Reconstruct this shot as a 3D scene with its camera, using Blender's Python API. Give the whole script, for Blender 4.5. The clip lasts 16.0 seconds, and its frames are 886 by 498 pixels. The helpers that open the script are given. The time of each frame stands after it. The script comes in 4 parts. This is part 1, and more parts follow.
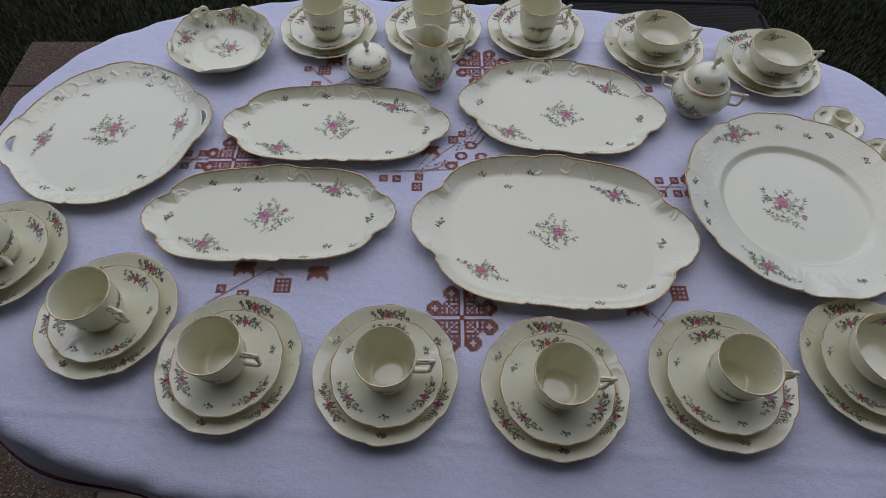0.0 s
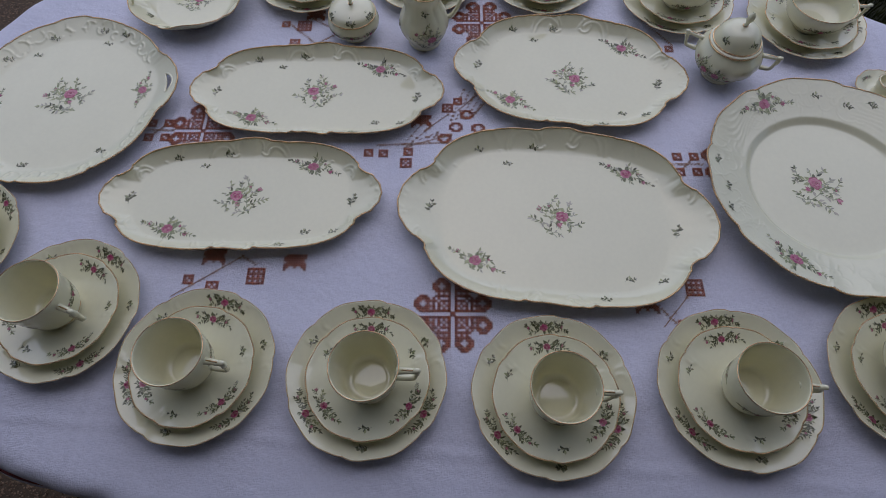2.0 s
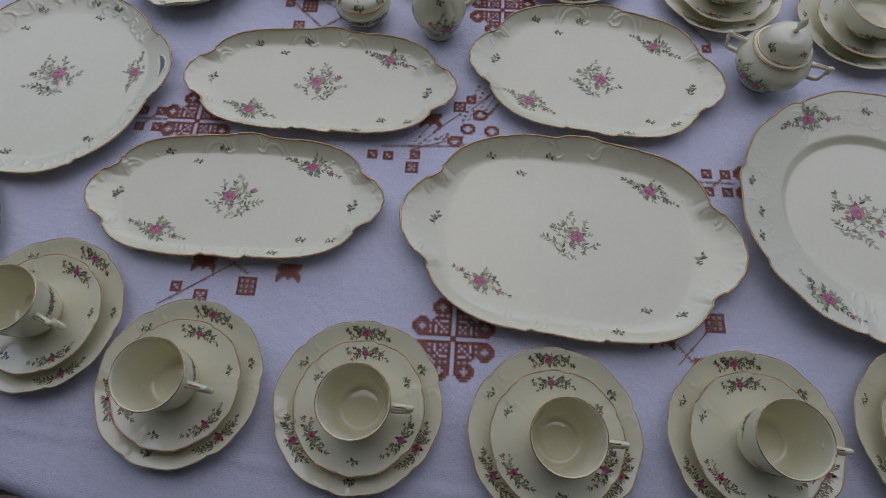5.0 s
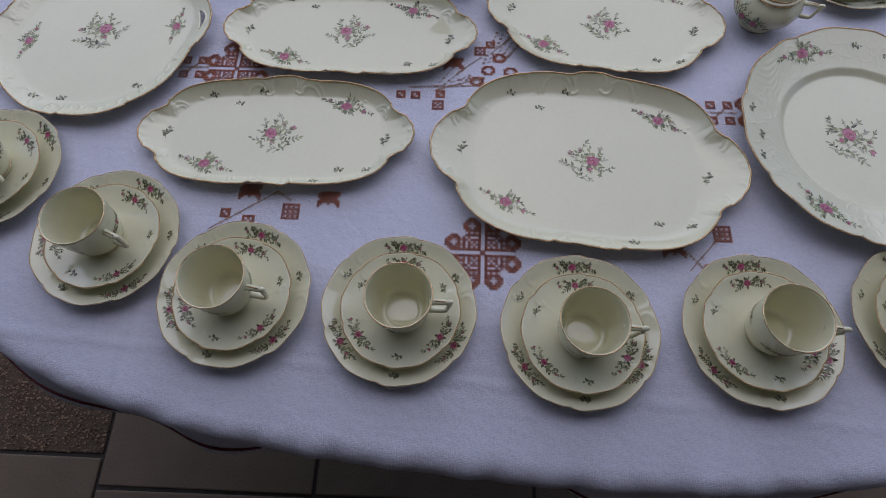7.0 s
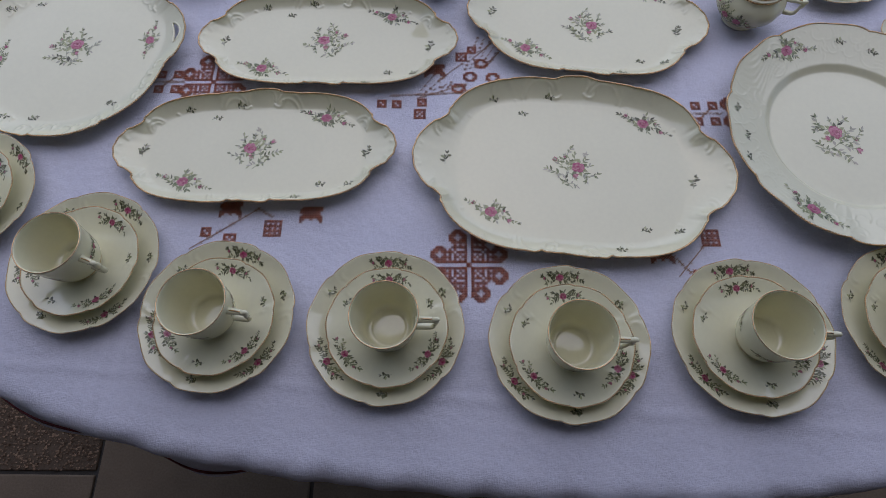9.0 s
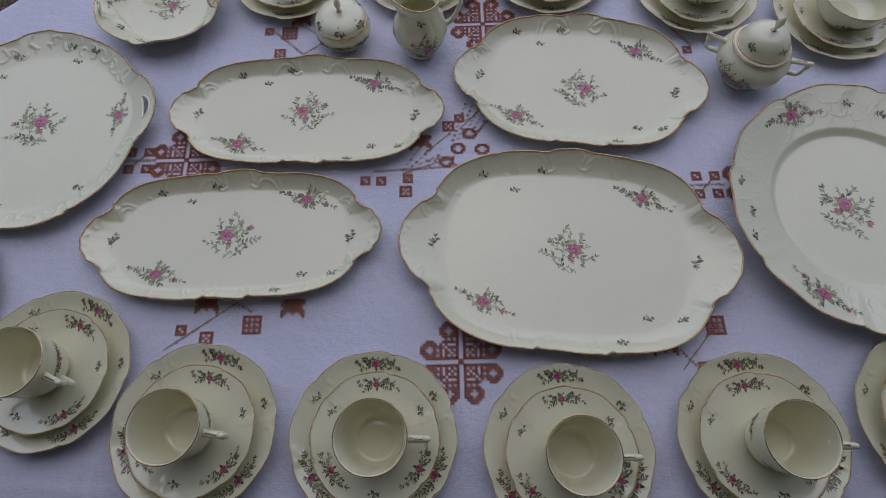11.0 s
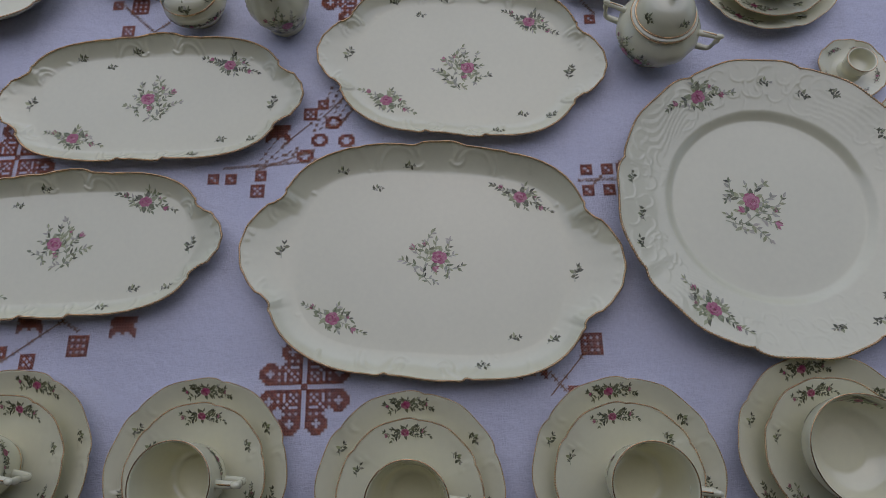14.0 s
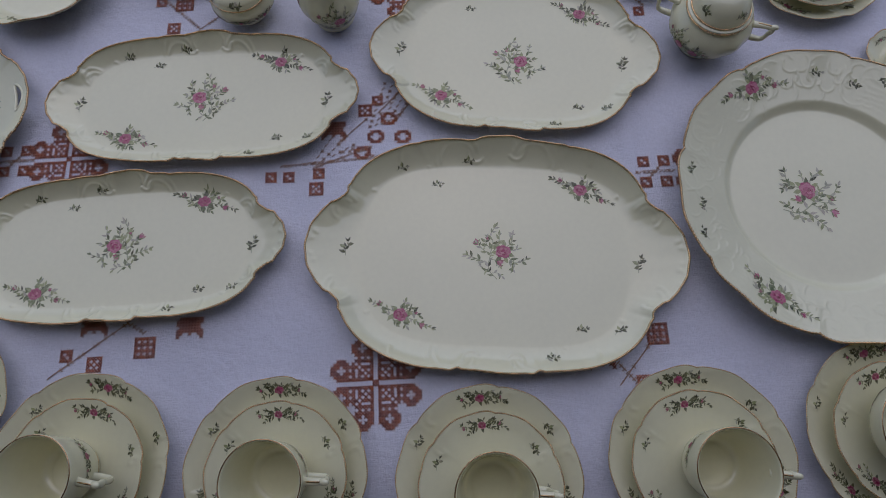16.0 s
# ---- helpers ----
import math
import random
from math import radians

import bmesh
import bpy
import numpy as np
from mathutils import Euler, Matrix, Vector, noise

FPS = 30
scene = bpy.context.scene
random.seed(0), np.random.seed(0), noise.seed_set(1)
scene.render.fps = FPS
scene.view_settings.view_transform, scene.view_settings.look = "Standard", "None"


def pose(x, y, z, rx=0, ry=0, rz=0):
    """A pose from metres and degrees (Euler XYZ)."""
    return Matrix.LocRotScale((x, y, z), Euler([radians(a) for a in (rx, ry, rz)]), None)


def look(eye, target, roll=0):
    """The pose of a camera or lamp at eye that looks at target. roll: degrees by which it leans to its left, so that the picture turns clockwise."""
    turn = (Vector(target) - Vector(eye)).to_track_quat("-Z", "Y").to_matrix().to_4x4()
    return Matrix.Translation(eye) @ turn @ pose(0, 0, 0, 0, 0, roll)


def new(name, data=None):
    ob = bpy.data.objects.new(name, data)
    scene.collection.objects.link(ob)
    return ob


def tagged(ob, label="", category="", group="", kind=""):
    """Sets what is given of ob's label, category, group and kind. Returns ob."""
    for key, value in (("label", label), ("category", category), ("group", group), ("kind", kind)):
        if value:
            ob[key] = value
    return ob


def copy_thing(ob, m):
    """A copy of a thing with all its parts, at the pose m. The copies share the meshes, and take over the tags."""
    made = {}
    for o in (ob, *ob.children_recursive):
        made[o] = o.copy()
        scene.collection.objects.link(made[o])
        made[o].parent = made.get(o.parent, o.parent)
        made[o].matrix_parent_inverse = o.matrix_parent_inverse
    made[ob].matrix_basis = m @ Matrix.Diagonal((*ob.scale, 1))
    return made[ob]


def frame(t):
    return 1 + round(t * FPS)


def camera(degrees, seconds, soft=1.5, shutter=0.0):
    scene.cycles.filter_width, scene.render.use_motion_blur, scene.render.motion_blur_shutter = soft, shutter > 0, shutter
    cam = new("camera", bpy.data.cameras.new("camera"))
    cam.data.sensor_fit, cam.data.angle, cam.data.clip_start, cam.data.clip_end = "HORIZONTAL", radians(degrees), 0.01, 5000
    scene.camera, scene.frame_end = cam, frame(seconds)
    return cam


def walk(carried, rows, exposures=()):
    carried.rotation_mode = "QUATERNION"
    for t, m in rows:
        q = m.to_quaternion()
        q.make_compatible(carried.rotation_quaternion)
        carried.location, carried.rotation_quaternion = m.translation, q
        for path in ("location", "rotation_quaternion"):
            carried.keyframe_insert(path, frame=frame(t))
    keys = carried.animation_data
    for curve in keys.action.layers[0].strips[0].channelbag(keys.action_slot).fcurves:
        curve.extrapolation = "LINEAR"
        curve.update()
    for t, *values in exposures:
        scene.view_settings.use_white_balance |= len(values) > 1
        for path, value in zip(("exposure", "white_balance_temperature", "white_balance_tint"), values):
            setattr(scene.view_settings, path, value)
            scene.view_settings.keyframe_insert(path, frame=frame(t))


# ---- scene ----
cam = camera(77.9, 16.0, soft=0.8)
PATH = [
    (0, (0.022, 0.043, 1.464), (0.03, 1.088, -0.242), 0.3),
    (0.5, (0.024, 0.081, 1.448), (0.024, 1.089, -0.279), 0.0),
    (1, (0.015, 0.106, 1.431), (0.017, 1.066, -0.323), 0.2),
    (1.5, (0.012, 0.117, 1.425), (0.01, 1.026, -0.356), 0.0),
    (2, (0.044, 0.132, 1.42), (0.03, 1.01, -0.377), -0.6),
    (2.5, (0.086, 0.146, 1.408), (0.057, 1.006, -0.398), -1.2),
    (3, (0.125, 0.178, 1.408), (0.085, 1.016, -0.407), -1.9),
    (3.5, (0.134, 0.203, 1.375), (0.086, 1.027, -0.447), -2.4),
    (4, (0.086, 0.218, 1.388), (0.051, 1.031, -0.439), -1.2),
    (4.5, (0.081, 0.234, 1.399), (0.03, 1.009, -0.444), -1.3),
    (5, (0.052, 0.22, 1.405), (-0.002, 0.963, -0.451), -0.8),
    (5.2, (0.032, 0.199, 1.416), (-0.018, 0.942, -0.441), -0.4),
    (7.3, (0.017, 0.092, 1.42), (-0.029, 0.856, -0.427), -1.7),
    (7.5, (0.02, 0.097, 1.423), (-0.024, 0.857, -0.426), -1.8),
    (8, (0.031, 0.112, 1.417), (-0.015, 0.871, -0.433), -2.1),
    (10.3, (0.022, 0.159, 1.424), (0.023, 0.871, -0.445), -1.3),
    (10.5, (0.027, 0.187, 1.425), (0.017, 0.905, -0.442), -2.1),
    (11, (0.038, 0.257, 1.426), (0.023, 0.968, -0.443), -2.5),
    (11.5, (0.056, 0.29, 1.412), (0.039, 1.008, -0.455), -2.6),
    (12, (0.103, 0.323, 1.396), (0.073, 1.016, -0.48), -3.6),
    (12.5, (0.161, 0.328, 1.385), (0.115, 1.0, -0.498), -5.1),
    (13, (0.216, 0.341, 1.366), (0.155, 0.982, -0.528), -6.7),
    (13.5, (0.237, 0.349, 1.363), (0.174, 0.94, -0.547), -7.4),
    (14, (0.225, 0.336, 1.364), (0.172, 0.906, -0.552), -7.0),
    (14.5, (0.18, 0.31, 1.356), (0.144, 0.868, -0.565), -5.4),
    (15, (0.148, 0.296, 1.372), (0.127, 0.842, -0.552), -4.6),
    (15.5, (0.111, 0.32, 1.377), (0.105, 0.857, -0.549), -3.5),
    (16, (0.138, 0.344, 1.373), (0.125, 0.875, -0.555), -4.4),
]
walk(cam, [(t, look(eye, target, roll)) for t, eye, target, roll in PATH], exposures=[
    (t, stops + 0.09, 6240, 15.0) for t, stops in ((0.0, -0.02), (1.0, -0.06), (2.0, -0.16), (3.5, -0.24), (5.0, -0.28), (7.5, 0.0), (8.2, -0.02), (10.5, -0.14), (11.0, -0.24), (12.5, -0.38), (14.5, -0.45), (16.0, -0.40))])

TOP = 0.75  # height of the laid table

# ---------------------------------------------------------------- sky and light
world = bpy.data.worlds.new("overcast_sky")
scene.world = world
world.use_nodes = True
wn = world.node_tree.nodes
sky = wn.new("ShaderNodeTexSky")
sky.sky_type = "NISHITA"
sky.sun_disc = False
sky.sun_elevation, sky.sun_rotation = radians(67), radians(2)
sky.air_density, sky.dust_density, sky.ozone_density = 1.0, 0.8, 1.0
wn["Background"].inputs["Strength"].default_value = 0.085
world.node_tree.links.new(sky.outputs[0], wn["Background"].inputs["Color"])
sun = new("sun", bpy.data.lights.new("sun", "SUN"))
sun.data.energy, sun.data.angle, sun.data.color = 1.30, radians(95), (0.955, 0.95, 1.0)
sun.matrix_world = look((0.0, 2.6, 4.2), (0, 0, 0))


# ---------------------------------------------------------------- materials
def material(name, base, rough=0.5, metal=0.0, vary=0.06, scale=40.0, fine=600.0, bump=0.0, bump_scale=300.0, spec=0.5):
    m = bpy.data.materials.new(name)
    m.use_nodes = True
    n, l = m.node_tree.nodes, m.node_tree.links
    b = n["Principled BSDF"]
    b.inputs["Roughness"].default_value, b.inputs["Metallic"].default_value = rough, metal
    b.inputs["Specular IOR Level"].default_value = spec
    co = n.new("ShaderNodeTexCoord")
    big, small = n.new("ShaderNodeTexNoise"), n.new("ShaderNodeTexNoise")
    big.inputs["Scale"].default_value, small.inputs["Scale"].default_value = scale, fine
    big.inputs["Detail"].default_value = 4
    l.new(co.outputs["Object"], big.inputs["Vector"])
    l.new(co.outputs["Object"], small.inputs["Vector"])
    add = n.new("ShaderNodeMath")
    add.operation = "ADD"
    l.new(big.outputs["Fac"], add.inputs[0])
    l.new(small.outputs["Fac"], add.inputs[1])
    rng = n.new("ShaderNodeMapRange")
    rng.inputs["From Min"].default_value, rng.inputs["From Max"].default_value = 0.6, 1.4
    rng.inputs["To Min"].default_value, rng.inputs["To Max"].default_value = 1 - vary, 1 + vary
    l.new(add.outputs[0], rng.inputs["Value"])
    mul = n.new("ShaderNodeVectorMath")
    mul.operation = "SCALE"
    mul.inputs[0].default_value = base
    l.new(rng.outputs[0], mul.inputs["Scale"])
    l.new(mul.outputs[0], b.inputs["Base Color"])
    if bump:
        g, bp = n.new("ShaderNodeTexNoise"), n.new("ShaderNodeBump")
        g.inputs["Scale"].default_value, g.inputs["Detail"].default_value = bump_scale, 5
        bp.inputs["Strength"].default_value, bp.inputs["Distance"].default_value = bump, 0.001
        l.new(co.outputs["Object"], g.inputs["Vector"])
        l.new(g.outputs["Fac"], bp.inputs["Height"])
        l.new(bp.outputs[0], b.inputs["Normal"])
    return m


def island_tint(m, low, high, worn=0.0):
    """Each leaf or petal of the material gets its own strength of colour; worn lets the ivory show through the ink in blots."""
    n, l = m.node_tree.nodes, m.node_tree.links
    geo, ramp = n.new("ShaderNodeNewGeometry"), n.new("ShaderNodeValToRGB")
    ramp.color_ramp.elements[0].color, ramp.color_ramp.elements[1].color = (*low, 1), (*high, 1)
    l.new(geo.outputs["Random Per Island"], ramp.inputs["Fac"])
    out = ramp.outputs["Color"]
    if worn:
        co, blot, amount, mix = n.new("ShaderNodeTexCoord"), n.new("ShaderNodeTexNoise"), n.new("ShaderNodeMapRange"), n.new("ShaderNodeMix")
        blot.inputs["Scale"].default_value, blot.inputs["Detail"].default_value = 420, 2
        amount.inputs["From Min"].default_value, amount.inputs["From Max"].default_value = 0.40, 0.68
        amount.inputs["To Max"].default_value = 2 * worn
        mix.data_type = "RGBA"
        l.new(co.outputs["Object"], blot.inputs["Vector"])
        l.new(blot.outputs["Fac"], amount.inputs["Value"])
        l.new(amount.outputs[0], mix.inputs[0])
        l.new(out, mix.inputs[6])
        mix.inputs[7].default_value = (0.80, 0.765, 0.56, 1)
        out = mix.outputs[2]
    l.new(out, n["Principled BSDF"].inputs["Base Color"])
    return m


PORCELAIN = material("ivory_porcelain", (0.80, 0.768, 0.545), 0.06, vary=0.025, scale=14, fine=160, bump=0.03, bump_scale=45, spec=1.0)
GOLD = material("worn_gilding", (0.66, 0.45, 0.25), 0.26, metal=1.0, vary=0.5, scale=90, fine=900)
LEAF = island_tint(material("printed_leaf", (0.2, 0.22, 0.12), 0.15), (0.13, 0.16, 0.07), (0.42, 0.43, 0.21), 0.14)
LEAF_DARK = island_tint(material("printed_dark_leaf", (0.1, 0.1, 0.06), 0.15), (0.04, 0.042, 0.02), (0.18, 0.18, 0.085), 0.08)
STEM = material("printed_stem", (0.42, 0.43, 0.27), 0.15)
PETAL = island_tint(material("printed_petal", (0.55, 0.16, 0.3), 0.15), (0.36, 0.035, 0.12), (0.60, 0.21, 0.30), 0.08)
PETAL_DEEP = island_tint(material("printed_deep_petal", (0.27, 0.03, 0.08), 0.15), (0.20, 0.015, 0.05), (0.42, 0.06, 0.15), 0.1)
BUD = island_tint(material("printed_bud", (0.4, 0.13, 0.2), 0.15), (0.26, 0.05, 0.08), (0.50, 0.18, 0.22), 0.12)
LEAF_FAINT = island_tint(material("printed_faint_leaf", (0.5, 0.5, 0.4), 0.15), (0.30, 0.31, 0.22), (0.52, 0.46, 0.36), 0.16)
DECAL = [LEAF, LEAF_DARK, STEM, PETAL, PETAL_DEEP, BUD, LEAF_FAINT]
THREAD = island_tint(material("russet_thread", (0.3, 0.08, 0.04), 0.8), (0.14, 0.028, 0.014), (0.43, 0.125, 0.048))
THREAD_PALE = island_tint(material("pale_russet_thread", (0.4, 0.2, 0.12), 0.8), (0.24, 0.13, 0.09), (0.42, 0.27, 0.20))
HEM_THREAD = material("dark_red_hem_thread", (0.16, 0.03, 0.035), 0.8, vary=0.2)
WOOD = material("brown_table_wood", (0.17, 0.10, 0.055), 0.5, vary=0.25, scale=18, fine=120, bump=0.3)
SLAB = material("grey_concrete_slab", (0.155, 0.115, 0.080), 0.85, vary=0.22, scale=7, fine=220, bump=0.6, bump_scale=180)
MORTAR = material("dark_joint", (0.05, 0.045, 0.04), 0.95, vary=0.3, scale=30)
PEBBLE_BED = material("brown_aggregate_concrete", (0.095, 0.066, 0.044), 0.9, vary=0.35, scale=60, fine=250, bump=0.8, bump_scale=120)
PEBBLE = island_tint(material("washed_pebble", (0.2, 0.16, 0.12), 0.8, spec=0.15), (0.06, 0.038, 0.025), (0.30, 0.20, 0.135))
SOIL = material("lawn_soil", (0.026, 0.028, 0.012), 0.95, vary=0.4, scale=4, fine=90, bump=0.8, bump_scale=70)
GRASS = island_tint(material("grass_blade", (0.05, 0.06, 0.03), 0.85, spec=0.03), (0.018, 0.021, 0.006), (0.046, 0.048, 0.014))
CHAIR_METAL = material("black_powder_coat", (0.018, 0.016, 0.014), 0.7, vary=0.2, scale=60, spec=0.2)
CHAIR_MESH = material("dark_woven_textilene", (0.028, 0.021, 0.015), 0.85, vary=0.3, scale=60)
WALL_BLOCKER = material("wall_blocker_dark", (0.14, 0.11, 0.095), 0.9, vary=0.08, scale=3, fine=90, bump=0.5, bump_scale=150)
ROOF_BLOCKER = material("roof_blocker_brown", (0.20, 0.14, 0.09), 0.7, vary=0.2, scale=9, fine=120, bump=0.4)


def linen():
    """White woven cloth: fine thread relief, thicker slubs, three ironed folds."""
    m = material("white_linen", (0.675, 0.672, 0.785), 0.85, vary=0.07, scale=9, fine=260, spec=0.2)
    n, l = m.node_tree.nodes, m.node_tree.links
    co = n.new("ShaderNodeTexCoord")
    heights = []
    for stretch, amount in (((1300, 120, 80), 0.5), ((120, 1300, 80), 0.5), ((60, 75, 60), 1.6), ((13, 17, 13), 3.6)):
        mp, nz, mu = n.new("ShaderNodeMapping"), n.new("ShaderNodeTexNoise"), n.new("ShaderNodeMath")
        mp.inputs["Scale"].default_value = stretch
        nz.inputs["Scale"].default_value, nz.inputs["Detail"].default_value = 1.0, 3
        mu.operation = "MULTIPLY"
        mu.inputs[1].default_value = amount
        l.new(co.outputs["Object"], mp.inputs["Vector"])
        l.new(mp.outputs[0], nz.inputs["Vector"])
        l.new(nz.outputs["Fac"], mu.inputs[0])
        heights.append(mu.outputs[0])
    sep = n.new("ShaderNodeSeparateXYZ")
    l.new(co.outputs["Object"], sep.inputs[0])
    for axis, at in ((0, -0.42), (0, 0.30), (1, 0.385), (1, -0.40), (0, 0.66)):
        d, a, r = n.new("ShaderNodeMath"), n.new("ShaderNodeMath"), n.new("ShaderNodeMapRange")
        d.operation, a.operation = "SUBTRACT", "ABSOLUTE"
        d.inputs[1].default_value = at
        r.interpolation_type = "SMOOTHSTEP"
        r.inputs["From Min"].default_value, r.inputs["From Max"].default_value = 0.0, 0.012
        r.inputs["To Min"].default_value, r.inputs["To Max"].default_value = 1.1, 0.0
        l.new(sep.outputs[axis], d.inputs[0])
        l.new(d.outputs[0], a.inputs[0])
        l.new(a.outputs[0], r.inputs["Value"])
        heights.append(r.outputs[0])
    total = heights[0]
    for h in heights[1:]:
        s = n.new("ShaderNodeMath")
        s.operation = "ADD"
        l.new(total, s.inputs[0])
        l.new(h, s.inputs[1])
        total = s.outputs[0]
    bp = n.new("ShaderNodeBump")
    bp.inputs["Strength"].default_value, bp.inputs["Distance"].default_value = 0.75, 0.0012
    l.new(total, bp.inputs["Height"])
    l.new(bp.outputs[0], n["Principled BSDF"].inputs["Normal"])
    return m


LINEN = linen()


# ---------------------------------------------------------------- mesh helpers
def part(name, verts, faces, mats, parent=None, label="", index=None, smooth=True):
    """One mesh object, under a thing or a part."""
    me = bpy.data.meshes.new(name)
    me.from_pydata(np.asarray(verts, float).tolist(), [], [tuple(map(int, f)) for f in faces] if not isinstance(faces, np.ndarray) else faces.tolist())
    for m in mats if isinstance(mats, list) else [mats]:
        me.materials.append(m)
    if index is not None:
        me.polygons.foreach_set("material_index", index)
    if smooth:
        me.polygons.foreach_set("use_smooth", [True] * len(me.polygons))
    me.update()
    ob = new(name, me)
    ob.parent = parent
    if label:
        tagged(ob, label)
    return ob


def thing(name, m, label, category, group="", kind=""):
    root = new(name)
    root.empty_display_size = 0.05
    root.matrix_basis = m
    return tagged(root, label, category, group, kind)


def bm_part(name, bm, mat, parent=None, label="", smooth=False):
    me = bpy.data.meshes.new(name)
    bmesh.ops.recalc_face_normals(bm, faces=bm.faces)
    bm.to_mesh(me)
    bm.free()
    me.materials.append(mat)
    if smooth:
        me.polygons.foreach_set("use_smooth", [True] * len(me.polygons))
    ob = new(name, me)
    ob.parent = parent
    if label:
        tagged(ob, label)
    return ob


def box(bm, lo, hi, bevel=0.0):
    made = bmesh.ops.create_cube(bm, size=1)["verts"]
    for v in made:
        v.co = Vector([lo[i] + (v.co[i] + 0.5) * (hi[i] - lo[i]) for i in range(3)])
    if bevel:
        edges = list({e for v in made for e in v.link_edges})
        bmesh.ops.bevel(bm, geom=edges, offset=bevel, segments=2, affect="EDGES", profile=0.5)


def tube(points, radii, sides=8, closed=False, flat=1.0):
    """Vertices and faces of a tube along points; flat squeezes it across its own plane."""
    p = np.array(points, float)
    n = len(p)
    r = np.broadcast_to(np.array(radii, float), (n,))
    tan = np.roll(p, -1, 0) - np.roll(p, 1, 0)
    if not closed:
        tan[0], tan[-1] = p[1] - p[0], p[-1] - p[-2]
    tan /= np.linalg.norm(tan, axis=1)[:, None] + 1e-12
    ref = np.array((0, 0, 1.0)) if abs(tan[:, 2]).mean() < 0.6 else np.array((0, 1.0, 0))
    if flat != 1.0:
        ref = np.array((0, 1.0, 0))
    a = np.cross(tan, ref)
    a /= np.linalg.norm(a, axis=1)[:, None] + 1e-12
    b = np.cross(tan, a)
    verts, faces = [], []
    for k in range(sides):
        w = 2 * math.pi * k / sides
        verts.append(p + r[:, None] * (math.cos(w) * a + flat * math.sin(w) * b))
    verts = np.concatenate(verts)
    last = n if closed else n - 1
    for k in range(sides):
        k2 = (k + 1) % sides
        for i in range(last):
            j = (i + 1) % n
            faces.append((k * n + i, k * n + j, k2 * n + j, k2 * n + i))
    if not closed:
        faces.append([k * n for k in range(sides)])
        faces.append([k * n + n - 1 for k in range(sides)][::-1])
    return verts, faces


def smooth_line(points, steps=6):
    """A Catmull-Rom line through points."""
    p = [np.array(q, float) for q in points]
    p = [2 * p[0] - p[1]] + p + [2 * p[-1] - p[-2]]
    out = []
    for i in range(1, len(p) - 2):
        for k in range(steps):
            t = k / steps
            out.append(0.5 * (2 * p[i] + (p[i + 1] - p[i - 1]) * t + (2 * p[i - 1] - 5 * p[i] + 4 * p[i + 1] - p[i + 2]) * t * t
                              + (3 * p[i] - p[i - 1] - 3 * p[i + 1] + p[i + 2]) * t ** 3))
    out.append(p[-2])
    return out


def lathe(profile, n=64, warp=None):
    """A turned body from (radius, height) pairs; warp may move the points."""
    verts, faces = [], []
    for r, z in profile:
        for i in range(n):
            w = 2 * math.pi * i / n
            q = (r * math.cos(w), r * math.sin(w), z)
            verts.append(warp(*q) if warp else q)
    for k in range(len(profile) - 1):
        for i in range(n):
            j = (i + 1) % n
            faces.append((k * n + i, k * n + j, (k + 1) * n + j, (k + 1) * n + i))
    return verts, faces


